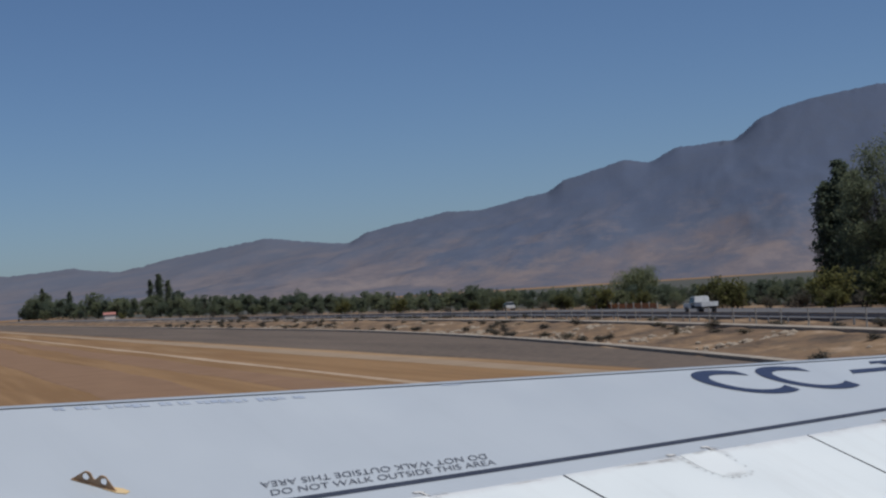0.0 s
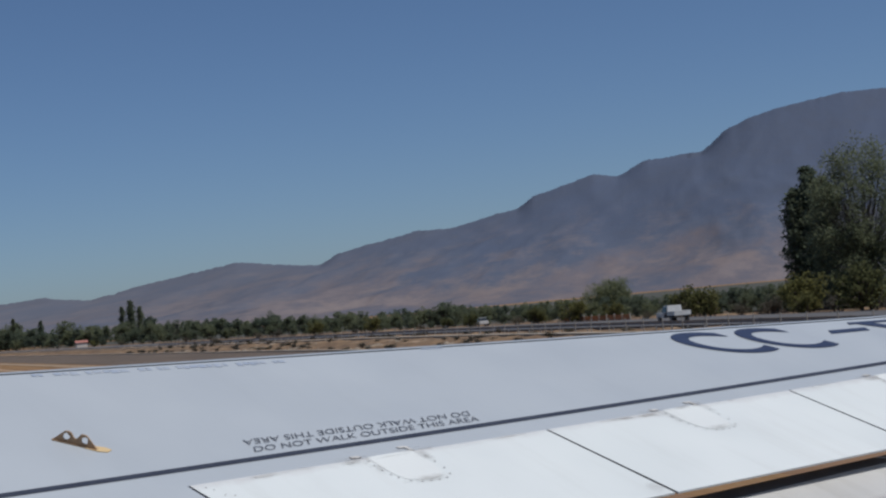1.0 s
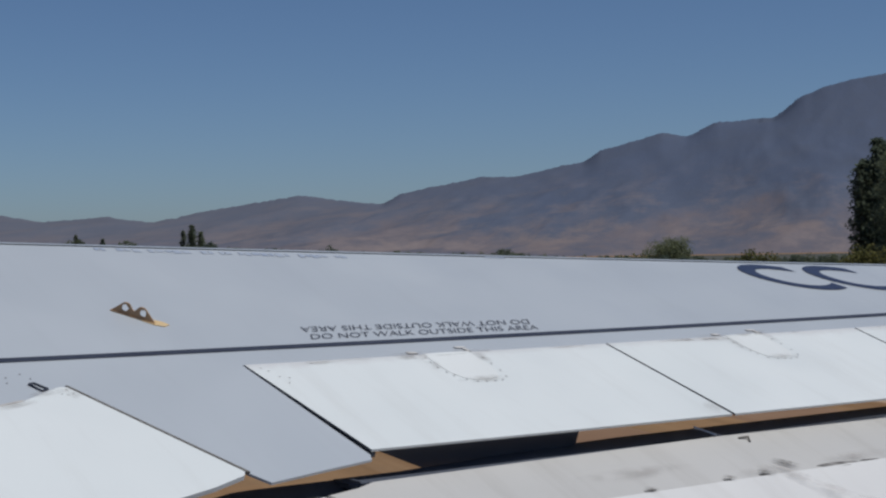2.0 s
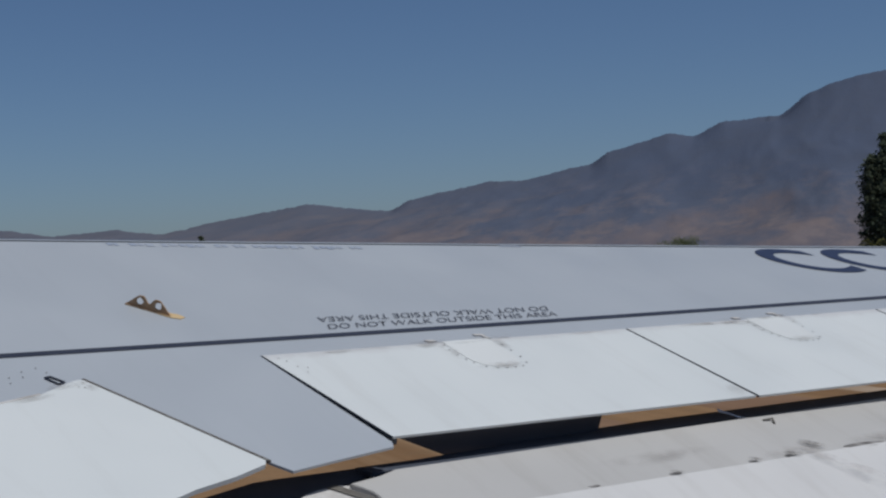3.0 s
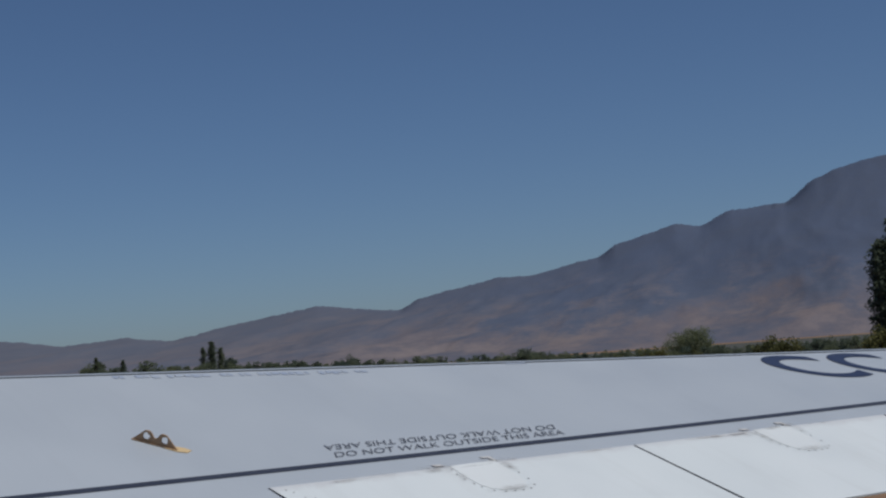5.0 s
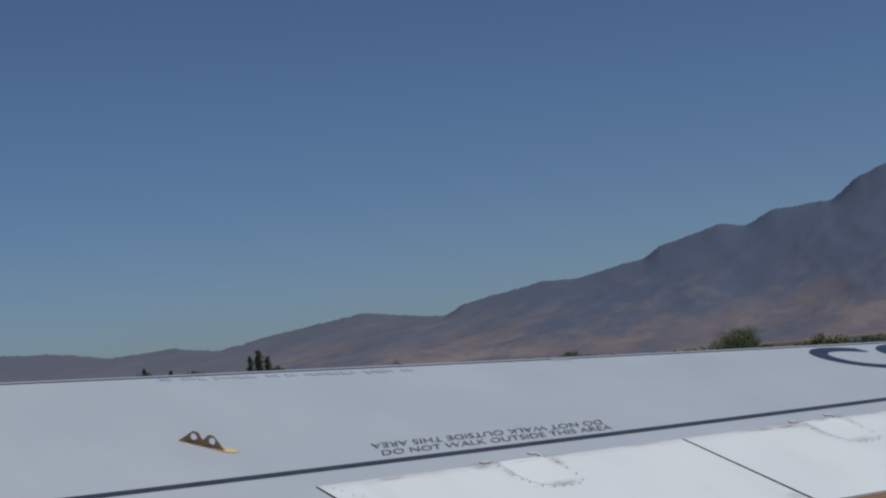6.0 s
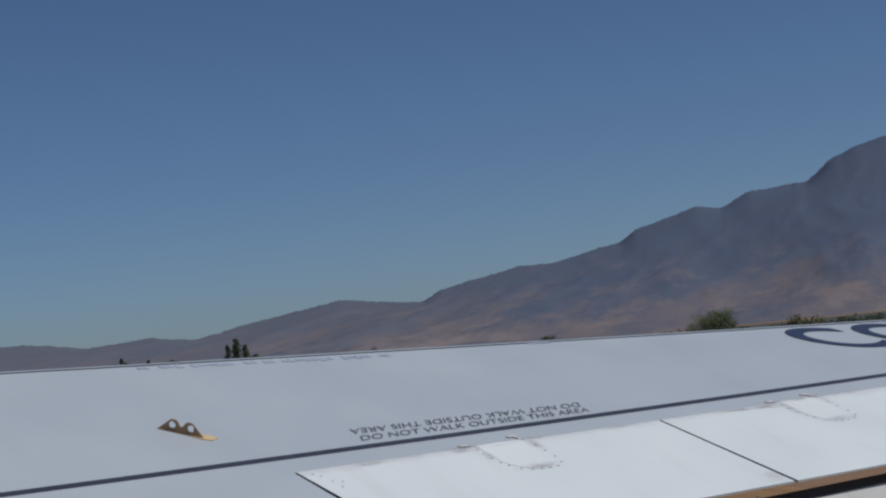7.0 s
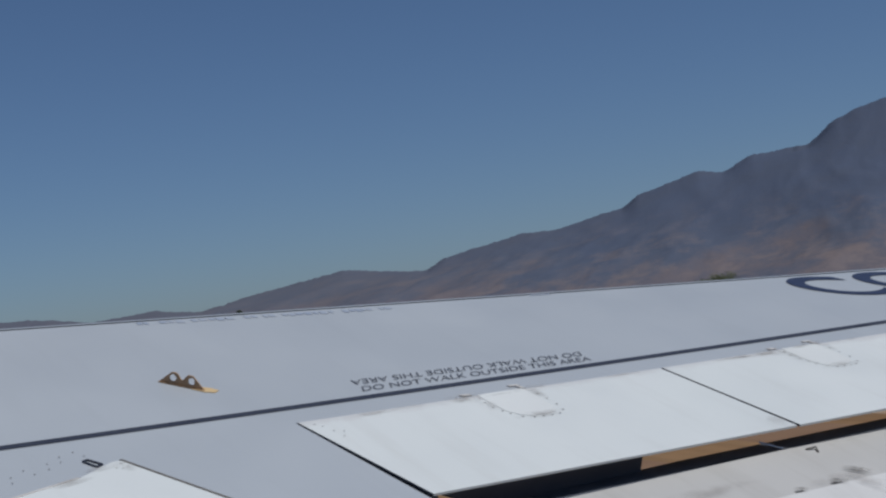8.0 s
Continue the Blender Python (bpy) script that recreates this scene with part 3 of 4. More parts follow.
def beside(s, off, z=0.0):
    """The place off metres beyond the foot of the bank, s metres along it."""
    u = min(max((s - S0) / STEP, 0.0), len(FOOT) - 2.001)
    i = int(u)
    (x0, y0), (x1, y1) = FOOT[i], FOOT[i + 1]
    dx, dy = (x1 - x0) / STEP, (y1 - y0) / STEP
    f = u - i
    return Vector((x0 + (x1 - x0) * f + dy * off, y0 + (y1 - y0) * f - dx * off, z))


def run_at(s):
    """The turn about z that lays an object's y axis along the road at s."""
    a, b = beside(s - 2, 0), beside(s + 2, 0)
    return -math.atan2(b.x - a.x, b.y - a.y)


def station(az, off):
    """How far along the bank a line of sight at azimuth az meets the given offset."""
    lo, hi = -120.0, 1150.0
    for _ in range(40):
        mid = (lo + hi) / 2
        p = beside(mid, off)
        if math.degrees(math.atan2(p.x - 1.1, p.y - 0.5)) > az:
            lo = mid
        else:
            hi = mid
    return lo


def laid(ob):
    """Turns a ground mesh's own axes to the run of the field, so that its grain follows it."""
    ob.data.transform(FACING.inverted())
    ob.matrix_world = FACING
    return ob


bm = bmesh.new()
rings = [0, 30, 70, 110, 160, 240, 400, 800, 1600, 3000, 4700]
prev = None
for r in rings:
    if r == 0:
        prev = [bm.verts.new((0, 0, 0))]
        continue
    cur = [bm.verts.new((r * math.cos(k * math.tau / 72), r * math.sin(k * math.tau / 72), 0)) for k in range(72)]
    for k in range(72):
        if len(prev) == 1:
            bm.faces.new((prev[0], cur[k], cur[(k + 1) % 72]))
        else:
            bm.faces.new((prev[k], cur[k], cur[(k + 1) % 72], prev[(k + 1) % 72]))
    prev = cur
ground = tagged(link_mesh("ground", bm, M_FIELD), "flat dry golden grass airfield ground", "ground", kind="structure")
ground.matrix_world = FACING


def strip_mesh(profile, s0, s1, steps, wobble=0.0, seed=3):
    """A long strip beside the bank's foot from (offset, z) profile points."""
    bm = bmesh.new()
    rows = []
    for i in range(steps + 1):
        s = s0 + (s1 - s0) * i / steps
        row = []
        for j, (x, z) in enumerate(profile):
            edge = j in (0, len(profile) - 1)
            dz = 0 if edge else wobble * noise.noise((x * 0.3, s * 0.25, seed))
            dx = wobble * 2.5 * noise.noise((x * 0.2, s * 0.08, seed + 5))
            row.append(bm.verts.new(beside(s, x + dx, z + dz)))
        rows.append(row)
    for a, b in zip(rows, rows[1:]):
        for j in range(len(profile) - 1):
            bm.faces.new((a[j], b[j], b[j + 1], a[j + 1]))
    bmesh.ops.recalc_face_normals(bm, faces=bm.faces)
    return bm


n = Nodes("far_orchard_ground", 0.95, spec=0.1)
oc = n.ramp(n.noise(0.05, 5, 0.6, (1, 0.3, 1)), [(0.3, (0.060, 0.063, 0.054)), (0.6, (0.082, 0.080, 0.070)), (0.8, (0.105, 0.095, 0.084))])
M_ORCHARD = n.colour(oc).bump(n.noise(0.6, 5), 0.6, 0.3).mat
for name, profile, s0, s1, steps, wobble, mat, label, category in (
        ("far_field", [(40, 0.8), (42, 1.0), (200, 1.0), (600, 1.0), (1500, 0.9), (3300, 0.7), (3310, -0.2)], -500, 1150, 60, 0.0, M_ORCHARD, "dull olive orchard ground beyond the road", "field"),
        ("bank", [(-0.5, -0.1), (2, 0.1), (4, 0.25), (6, 0.52), (8, 0.82), (9.5, 0.97), (12, 1.02), (16, 1.02), (36, 1.02), (44, 1.0), (52, 0.9), (56, -0.2)], -400, 1100, 800, 0.30, M_BANK, "dry grassy bank below the road", "bank"),
        ("road", [(17, 0.8), (17, 1.24), (23.5, 1.28), (30, 1.24), (30, 0.8)], -400, 1100, 150, 0.0, M_ASPHALT, "grey asphalt road on the bank", "road"),
        ("kerb", [(9.8, 0.6), (9.8, 1.18), (10.7, 1.22), (10.7, 0.6)], -400, 1100, 150, 0.0, M_KERB, "pale concrete edge on the bank", "kerb"),
        ("kerb", [(0.6, -0.1), (0.6, 0.24), (1.3, 0.27), (1.3, -0.1)], -400, 1100, 150, 0.0, M_KERB, "pale concrete edge below the bank", "kerb")):
    tagged(laid(link_mesh(name, strip_mesh(profile, s0, s1, steps, wobble), mat, smooth=name == "bank")), label, category, kind="structure")

def straight(s, near, z):
    """A place on a straight line along the field's run, near metres from the runway side."""
    a = radians(HEADING)
    return Vector((s * math.sin(a) + near * math.cos(a), s * math.cos(a) - near * math.sin(a), z))


def field_band(near0, near1, rise, s0, s1, steps, wobble, seed):
    """A slightly raised straight band of ground with uneven borders."""
    bm = bmesh.new()
    rows = []
    for i in range(steps + 1):
        s = s0 + (s1 - s0) * (i / steps) ** 1.6
        d0, d1 = (wobble * noise.noise((s * 0.03, k, seed)) + 0.4 * wobble * noise.noise((s * 0.2, k, seed)) for k in (0.5, 7.5))
        cross = ((near0 + d0, -0.03), (near0 + d0 + 0.4, rise), (near1 + d1 - 0.4, rise), (near1 + d1, -0.03))
        rows.append([bm.verts.new(straight(s, p, z)) for p, z in cross])
    for a, b in zip(rows, rows[1:]):
        for j in range(3):
            bm.faces.new((a[j], b[j], b[j + 1], a[j + 1]))
    bmesh.ops.recalc_face_normals(bm, faces=bm.faces)
    return bm


for name, near0, near1, wobble, mat, label, category in (
        ("dirt_track", 28.2, 29.6, 0.35, M_TRACK, "pale dusty track across the field", "track"),
        ("soil_band", 22.0, 26.0, 0.9, M_SOIL, "darker turned soil across the dry field", "field"),
        ("soil_band", 12.0, 18.5, 0.9, M_SOIL, "darker turned soil across the dry field", "field"),
        ("stubble_band", 36.5, 39.8, 0.7, M_STUBBLE, "pale straw-coloured stubble beside the gravel", "field")):
    tagged(laid(link_mesh(name, field_band(near0, near1, 0.04, -150, 1500, 160, wobble, near0), mat)), label, category, kind="structure")

# gravel between the field's straight border and the foot of the bank
bm = bmesh.new()
rows = []
for i in range(301):
    foot = beside(-150 + 4.2 * i, 1.0)
    a = radians(HEADING)
    s, p = foot.x * math.sin(a) + foot.y * math.cos(a), foot.x * math.cos(a) - foot.y * math.sin(a)
    q = min(41.0 + 0.6 * noise.noise((s * 0.05, 2.0, 9.0)), p - 6)
    rows.append([bm.verts.new(straight(s, v, z)) for v, z in ((q, -0.04), (q + 0.8, 0.09), (q + (p - q) * 0.35, 0.11), (q + (p - q) * 0.7, 0.11), (p - 1.0, 0.09), (p, -0.04))])
for a, b in zip(rows, rows[1:]):
    for j in range(5):
        bm.faces.new((a[j], b[j], b[j + 1], a[j + 1]))
bmesh.ops.recalc_face_normals(bm, faces=bm.faces)
tagged(laid(link_mesh("gravel_strip", bm, M_GRAVEL)), "grey gravel strip beside the field", "road", kind="structure")

# ---- distant mountains: one terrain mesh ----
CREST = [(20, 0.9), (36, 1.2), (46.5, 1.75), (48.6, 1.62), (50.0, 1.36), (52.2, 1.5), (53.8, 1.3), (56.0, 1.75), (58.9, 2.18), (60.3, 2.0), (61.8, 1.84), (62.5, 2.22),
         (63.8, 2.45), (65.6, 2.76), (66.4, 2.74), (68.9, 3.20), (69.5, 3.60), (70.6, 3.90), (71.65, 4.15), (72.5, 4.02), (73.6, 4.46), (75.45, 4.58), (76.6, 5.40),
         (77.4, 5.68), (78.3, 5.88), (80.5, 6.15), (83, 6.1), (88, 5.3), (98, 4.2), (112, 3.0)]


def crest(az):
    for (a0, e0), (a1, e1) in zip(CREST, CREST[1:]):
        if az <= a1:
            u = max(0.0, (az - a0) / (a1 - a0))
            u = u * 0.6 + 0.4 * u * u * (3 - 2 * u)
            return e0 + (e1 - e0) * u
    return CREST[-1][1]


def soft_crest(az):
    return sum(crest(az + d) for d in (-6, -4, -2, 0, 2, 4, 6)) / 7


# gullies run down the slope, aslant towards the plain
FALL_C, FALL_S = math.cos(radians(14)), math.sin(radians(14))
bm = bmesh.new()
AZ = np.concatenate([np.arange(20, 44, 0.3), np.arange(44, 84, 0.085), np.arange(84, 112, 0.3)])
NR = 84
rows = []
for az in AZ:
    rc = 4250 - 250 * math.sin(radians((az - 50) * 3))
    hc = 4.6 + rc * math.tan(radians(crest(az)))
    jag = rc * radians(0.035 * noise.noise((az * 1.7, 0.3, 0)) + 0.02 * noise.noise((az * 5.5, 1.3, 0)) + 0.03 * noise.noise((az * 9.5, 4.3, 0)) + 0.03 * noise.noise((az * 23, 2.3, 0)))
    row = []
    for j in range(NR):
        r = 2300 + (4750 - 2300) * j / (NR - 1)
        s = (r - 2300) / (rc - 2300)
        px, py = r * math.sin(radians(az)), r * math.cos(radians(az))
        if s <= 1:
            drift = (1 - s) * 7.0 * noise.noise((px / 900, py / 900, 3.1))
            low = 4.6 + rc * math.tan(radians(soft_crest(az + drift)))
            body = low + (hc - low) * s ** 5 + jag * s ** 40
            wx, wy = px + 60 * noise.noise((px / 500, py / 500, 8.0)), py + 60 * noise.noise((px / 500, py / 500, 9.0))
            along, across = wx * FALL_C + wy * FALL_S, wy * FALL_C - wx * FALL_S
            gully = noise.ridged_multi_fractal((along / 1500, across / 300, 2.2), 1.0, 2.1, 5, 1.0, 2.0) - 1.1
            lumps = noise.fractal((px / 260, py / 260, 7.7), 1.0, 2.0, 4)
            env = min(1.0, s * 5) * min(1.0, (1 - s) * 3) * (0.4 + 0.6 * (1 - s))
            h = body * s ** 1.2 + env * (21 * gully + 9 * lumps)
            if s < 0.985:
                h = min(h, 4.6 + (hc - 4.6) * r / rc * (0.965 + 0.02 * noise.noise((px / 210, py / 210, 5.0))))
        else:
            h = (hc + jag) * (1 - (s - 1) * 2.2)
        if j == 0:
            h = -3
        row.append(bm.verts.new((px, py, max(h, -3))))
    rows.append(row)
for a, b in zip(rows, rows[1:]):
    for j in range(NR - 1):
        bm.faces.new((a[j], a[j + 1], b[j + 1], b[j]))
bmesh.ops.recalc_face_normals(bm, faces=bm.faces)
n = Nodes("mountain_scrub_rock_and_haze", 1.0, spec=0.0)
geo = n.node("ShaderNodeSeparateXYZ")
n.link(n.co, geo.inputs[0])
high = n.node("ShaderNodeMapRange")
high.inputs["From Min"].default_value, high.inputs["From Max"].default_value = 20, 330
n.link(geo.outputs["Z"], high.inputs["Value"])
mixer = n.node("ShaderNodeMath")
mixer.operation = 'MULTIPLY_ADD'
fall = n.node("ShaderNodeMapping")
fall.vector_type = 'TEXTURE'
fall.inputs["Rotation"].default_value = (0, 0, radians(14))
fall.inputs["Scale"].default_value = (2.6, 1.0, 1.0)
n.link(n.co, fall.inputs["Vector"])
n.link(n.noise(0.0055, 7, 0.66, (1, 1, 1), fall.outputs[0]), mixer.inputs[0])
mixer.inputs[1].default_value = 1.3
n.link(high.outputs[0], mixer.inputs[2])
# scrub and rock tones, shifted to blue-grey to carry the air's haze
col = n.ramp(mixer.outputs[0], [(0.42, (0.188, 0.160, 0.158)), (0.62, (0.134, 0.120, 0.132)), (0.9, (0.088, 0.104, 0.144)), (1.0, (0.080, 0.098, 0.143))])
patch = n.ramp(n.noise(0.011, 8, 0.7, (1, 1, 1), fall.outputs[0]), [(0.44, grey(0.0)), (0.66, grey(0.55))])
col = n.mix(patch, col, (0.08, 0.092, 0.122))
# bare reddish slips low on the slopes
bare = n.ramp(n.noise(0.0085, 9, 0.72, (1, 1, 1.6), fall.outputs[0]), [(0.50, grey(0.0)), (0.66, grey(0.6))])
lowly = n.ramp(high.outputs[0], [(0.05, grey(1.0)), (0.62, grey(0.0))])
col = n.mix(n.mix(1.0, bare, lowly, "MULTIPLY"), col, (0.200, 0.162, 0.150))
# distance haze on the farther ridges, put into the colour as grey-blue
far_haze = n.node("ShaderNodeMapRange")
far_haze.inputs["From Min"].default_value, far_haze.inputs["From Max"].default_value, far_haze.inputs["To Max"].default_value = 1250, 2350, 0.75
n.link(geo.outputs["Y"], far_haze.inputs["Value"])
col = n.mix(far_haze.outputs[0], col, (0.112, 0.118, 0.142))
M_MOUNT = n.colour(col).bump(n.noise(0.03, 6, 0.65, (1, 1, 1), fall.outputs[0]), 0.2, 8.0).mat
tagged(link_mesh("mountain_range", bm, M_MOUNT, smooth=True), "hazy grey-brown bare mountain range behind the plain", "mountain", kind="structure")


# ---- trees ----
def foliage(name, dark, mid, light):
    n = Nodes(name, 0.9, spec=0.05)
    info = n.node("ShaderNodeNewGeometry")
    c = n.ramp(info.outputs["Random Per Island"], [(0.0, dark), (0.55, mid), (1.0, light)])
    oi = n.node("ShaderNodeObjectInfo")
    tone = n.ramp(oi.outputs["Random"], [(0.0, (0.75, 0.8, 0.85)), (1.0, (1.2, 1.15, 1.0))])
    c = n.mix(1.0, c, tone, "MULTIPLY")
    n.colour(c)
    thin = n.node("ShaderNodeBsdfTranslucent")
    n.link(c, thin.inputs["Color"])
    both = n.node("ShaderNodeMixShader")
    both.inputs[0].default_value = 0.5
    n.link(n.b.outputs[0], both.inputs[1])
    n.link(thin.outputs[0], both.inputs[2])
    n.link(both.outputs[0], n.t.nodes["Material Output"].inputs["Surface"])
    return n.mat


M_LEAF_DARK = foliage("dark_green_leaves", (0.123, 0.148, 0.112), (0.155, 0.182, 0.129), (0.185, 0.211, 0.144))
M_LEAF_MID = foliage("mid_green_leaves", (0.142, 0.165, 0.115), (0.173, 0.197, 0.128), (0.205, 0.225, 0.142))
M_LEAF_DRY = foliage("grey_brown_twigs", (0.09, 0.085, 0.075), (0.12, 0.11, 0.092), (0.15, 0.137, 0.11))
M_LEAF_OLIVE = foliage("olive_bush_leaves", (0.095, 0.10, 0.045), (0.135, 0.137, 0.06), (0.18, 0.175, 0.08))
M_BARK = plain("grey_bark", (0.11, 0.09, 0.075), (0.07, 0.058, 0.05), 4, 0.95)


def leaf_cloud(bm, rng, centres, per, leaf):
    """Tufts of small folded leaf cards round the given centres (point, radius)."""
    for c, r in centres:
        for _ in range(per):
            d = Vector((rng.gauss(0, 1), rng.gauss(0, 1), rng.gauss(0, 1)))
            d = d.normalized() * r * (rng.random() ** 0.45)
            p = Vector(c) + Vector((d.x, d.y, d.z * 0.85))
            s = leaf * rng.uniform(0.6, 1.3)
            q = Euler((rng.uniform(-0.9, 0.9), rng.uniform(-0.9, 0.9), rng.uniform(0, 6.3))).to_matrix()
            a, b = q @ Vector((s, 0, 0)), q @ Vector((0, s * 0.6, 0))
            n_ = q @ Vector((0, 0, s * 0.35))
            v = [bm.verts.new(p + o) for o in (-a, b * 0.9 + n_, a, -b * 0.9 + n_)]
            bm.faces.new((v[0], v[1], v[2]))
            bm.faces.new((v[0], v[2], v[3]))


def tree(name, kind, h, w, seed, leaf_mat, label, leaf=0.26, tufts=60, per=42, bare=0.1, lobes=9):
    """kind: round, poplar or bush. Trunk and limbs in one mesh, crown in another."""
    rng = random.Random(seed)
    top = tagged(new(name), label, "bush" if kind == "bush" else "tree")
    wood = bmesh.new()
    centres = []
    if kind == "poplar":
        pts = [Vector((rng.uniform(-0.1, 0.1) * i, rng.uniform(-0.1, 0.1) * i, h * 0.97 * i / 6)) for i in range(7)]
        for i in range(6):
            tube(wood, pts[i], pts[i + 1], 0.28 * (1 - i / 6.5), 0.28 * (1 - (i + 1) / 6.5), 7)
        for i in range(tufts):
            z = h * (bare + (1 - bare) * (i + rng.random()) / tufts)
            f = (z / h - bare) / (1 - bare)
            rad = w / 2 * min(1, 0.35 + f * 2.6) * math.sqrt(max(0.02, 1 - max(0, (f - 0.5) / 0.52) ** 2.4)) * rng.uniform(0.5, 1.1) + 0.1
            a = rng.uniform(0, 6.3)
            k = rng.uniform(0.2, 0.85)
            c = Vector((math.cos(a) * rad * k, math.sin(a) * rad * k, z))
            base = Vector((0, 0, max(0.5, z - rad * 2.2 - 0.6)))
            tube(wood, base, c, 0.06, 0.015, 4)
            centres.append((c, 0.22 + rad * 0.30))
    else:
        low = 0.05 if kind == "bush" else bare
        nt = 5 if kind == "bush" else 1
        for i in range(nt):
            b0 = Vector((rng.uniform(-0.4, 0.4), rng.uniform(-0.4, 0.4), -0.15)) if nt > 1 else Vector((0, 0, -0.15))
            tube(wood, b0, Vector((b0.x * 2, b0.y * 2, h * 0.45)), 0.012 * h + 0.05, 0.05, 7)
        masses = [(Vector((rng.uniform(-0.62, 0.62) * w / 2, rng.uniform(-0.62, 0.62) * w / 2, h * rng.uniform(0.42, 0.80))), rng.uniform(0.28, 0.46) * w / 2) for _ in range(lobes)] if lobes < 12 else [
            (Vector((math.cos(i * 2.4) * w * 0.30 * math.sin(math.pi * (i + 0.5) / lobes) ** 0.6, math.sin(i * 2.4) * w * 0.30 * math.sin(math.pi * (i + 0.5) / lobes) ** 0.6, h * (0.16 + 0.72 * (i + 0.5) / lobes))), rng.uniform(0.24, 0.36) * w / 2) for i in range(lobes)]
        masses.append((Vector((0, 0, h * 0.80)), 0.36 * w / 2))
        for i in range(tufts):
            lc, lr = masses[i % len(masses)]
            d = Vector((rng.gauss(0, 1), rng.gauss(0, 1), rng.gauss(0, 1))).normalized()
            c = lc + Vector((d.x * lr, d.y * lr, d.z * lr * 0.9))
            c.z = min(max(c.z, h * low + 0.3), h * 0.97)
            if rng.random() < 0.3:
                c.z = h * rng.uniform(low, 0.45) + 0.3
            tube(wood, Vector((lc.x * 0.25, lc.y * 0.25, h * 0.3)), c, 0.05, 0.012, 4)
            centres.append((c, rng.uniform(0.10, 0.19) * w / 2 + 0.35))
    part("trunk", wood, M_BARK, top, "grey-brown trunk and limbs")
    cr = bmesh.new()
    leaf_cloud(cr, rng, centres, per, leaf)
    part("crown", cr, leaf_mat, top, "loose crown of many small leaves")
    return top


def spot(az, off, z=0.92, turn=0.0, scale=1.0):
    """A place beyond the foot of the bank in the direction az, with a turn and a scale."""
    return Matrix.Translation(beside(station(az, off), off, z)) @ Matrix.Rotation(turn, 4, 'Z') @ Matrix.Scale(scale, 4)


def plant(proto, m):
    """A copy of a prototype at m, with m's scale."""
    ob = copy_thing(proto, m)
    ob.matrix_basis = m
    return ob


def grown(az, off, rise):
    """Height of a tree whose top stands rise degrees over eye level."""
    p = beside(station(az, off), off)
    return 3.75 + math.hypot(p.x - 1.1, p.y - 0.5) * math.tan(radians(rise))


round_a = tree("tree", "round", 10.0, 9.0, 1, M_LEAF_DARK, "dense dark green round tree by the road", tufts=90, per=44)
round_b = tree("tree", "round", 9.0, 10.0, 2, M_LEAF_MID, "spreading mid green tree by the road", tufts=90, per=44)
round_c = tree("tree", "round", 11.0, 8.0, 3, M_LEAF_DARK, "tall dark green broadleaf tree", tufts=90, per=44)
round_d = tree("tree", "round", 8.0, 9.0, 5, M_LEAF_MID, "low wide green willow tree", tufts=80, per=44)
pop_a = tree("poplar_tree", "poplar", 15.5, 4.4, 6, M_LEAF_DARK, "slender dark green poplar tree", tufts=210, per=28)
pop_b = tree("poplar_tree", "poplar", 14.0, 3.4, 7, M_LEAF_MID, "thin grey-green poplar tree", tufts=150, per=24, leaf=0.22)
bush_a = tree("bush", "bush", 2.6, 3.6, 8, M_LEAF_OLIVE, "olive green roadside bush", tufts=40, per=36, leaf=0.16)
bush_b = tree("bush", "bush", 1.5, 2.4, 9, M_LEAF_DRY, "low dry shrub on the bank", tufts=34, per=22, leaf=0.10)
TALL = {round_a: 10.0, round_b: 9.0, round_c: 11.0, round_d: 8.0, pop_a: 15.5, pop_b: 14.0}
for ob, az, off, rise in ((round_a, 53.0, 46, 0.7), (round_b, 60.0, 44, 0.4), (round_c, 50.5, 50, 0.8), (round_d, 66.0, 43, 0.2), (pop_a, 55.15, 48, 1.18), (pop_b, 54.85, 51, 1.00)):
    ob.matrix_basis = spot(az, off, scale=grown(az, off, rise) / TALL[ob])
bush_a.matrix_basis = spot(78.6, 34, 0.98, scale=grown(78.6, 34, -0.05) / 2.6)
for a, rise in ((74.7, -0.12), (80.6, 0.1)):
    plant(bush_a, spot(a, 34, 0.98, a, grown(a, 34, rise) / 2.6))
bush_b.matrix_basis = spot(58.0, 12, 0.98)
for ob in (round_a, round_b, round_c, round_d):
    ob["group"] = "trees along the road"
for ob in (pop_a, pop_b):
    ob["group"] = "poplars along the road"
for ob in (bush_a, bush_b):
    ob["group"] = "shrubs by the road"

rng = random.Random(21)


def belt_rise(az):
    """Degrees by which the belt's tops stand over eye level: most at the far end."""
    return min(0.80, max(-0.08, 0.52 - 0.036 * (az - 54)))


az = 48.6
while az < 86.0:
    for off in (38.5, 43, 50) if az < 62 else (38.5, 42, 47, 54):
        a = az + rng.uniform(-0.16, 0.16)
        o = off + rng.uniform(-2.5, 2.5)
        want = grown(a, o, belt_rise(a)) * (rng.uniform(0.40, 0.62) if off < 40 else rng.uniform(0.68, 1.0))
        if a > 62 and rng.random() < 0.25:
            want *= 0.72
        p = rng.choice((round_a, round_b, round_c, round_d))
        plant(p, spot(a, o, 0.9, rng.uniform(0, 6.28), want / TALL[p]))
    az += 0.40 if az < 62 else 0.53

for a, o, rise, p in ((51.2, 46, 0.90, pop_b), (52.1, 48, 0.75, pop_a), (55.45, 50, 0.95, pop_a), (55.75, 47, 0.65, round_c)):
    plant(p, spot(a, o, 0.9, rng.uniform(0, 6), grown(a, o, rise) / TALL[p]))
# wide bush-like tree at the foot of the mountain
big_bush = tree("tree", "round", 9.4, 15.0, 31, M_LEAF_MID, "wide olive green tree standing alone", tufts=330, per=44, leaf=0.22)
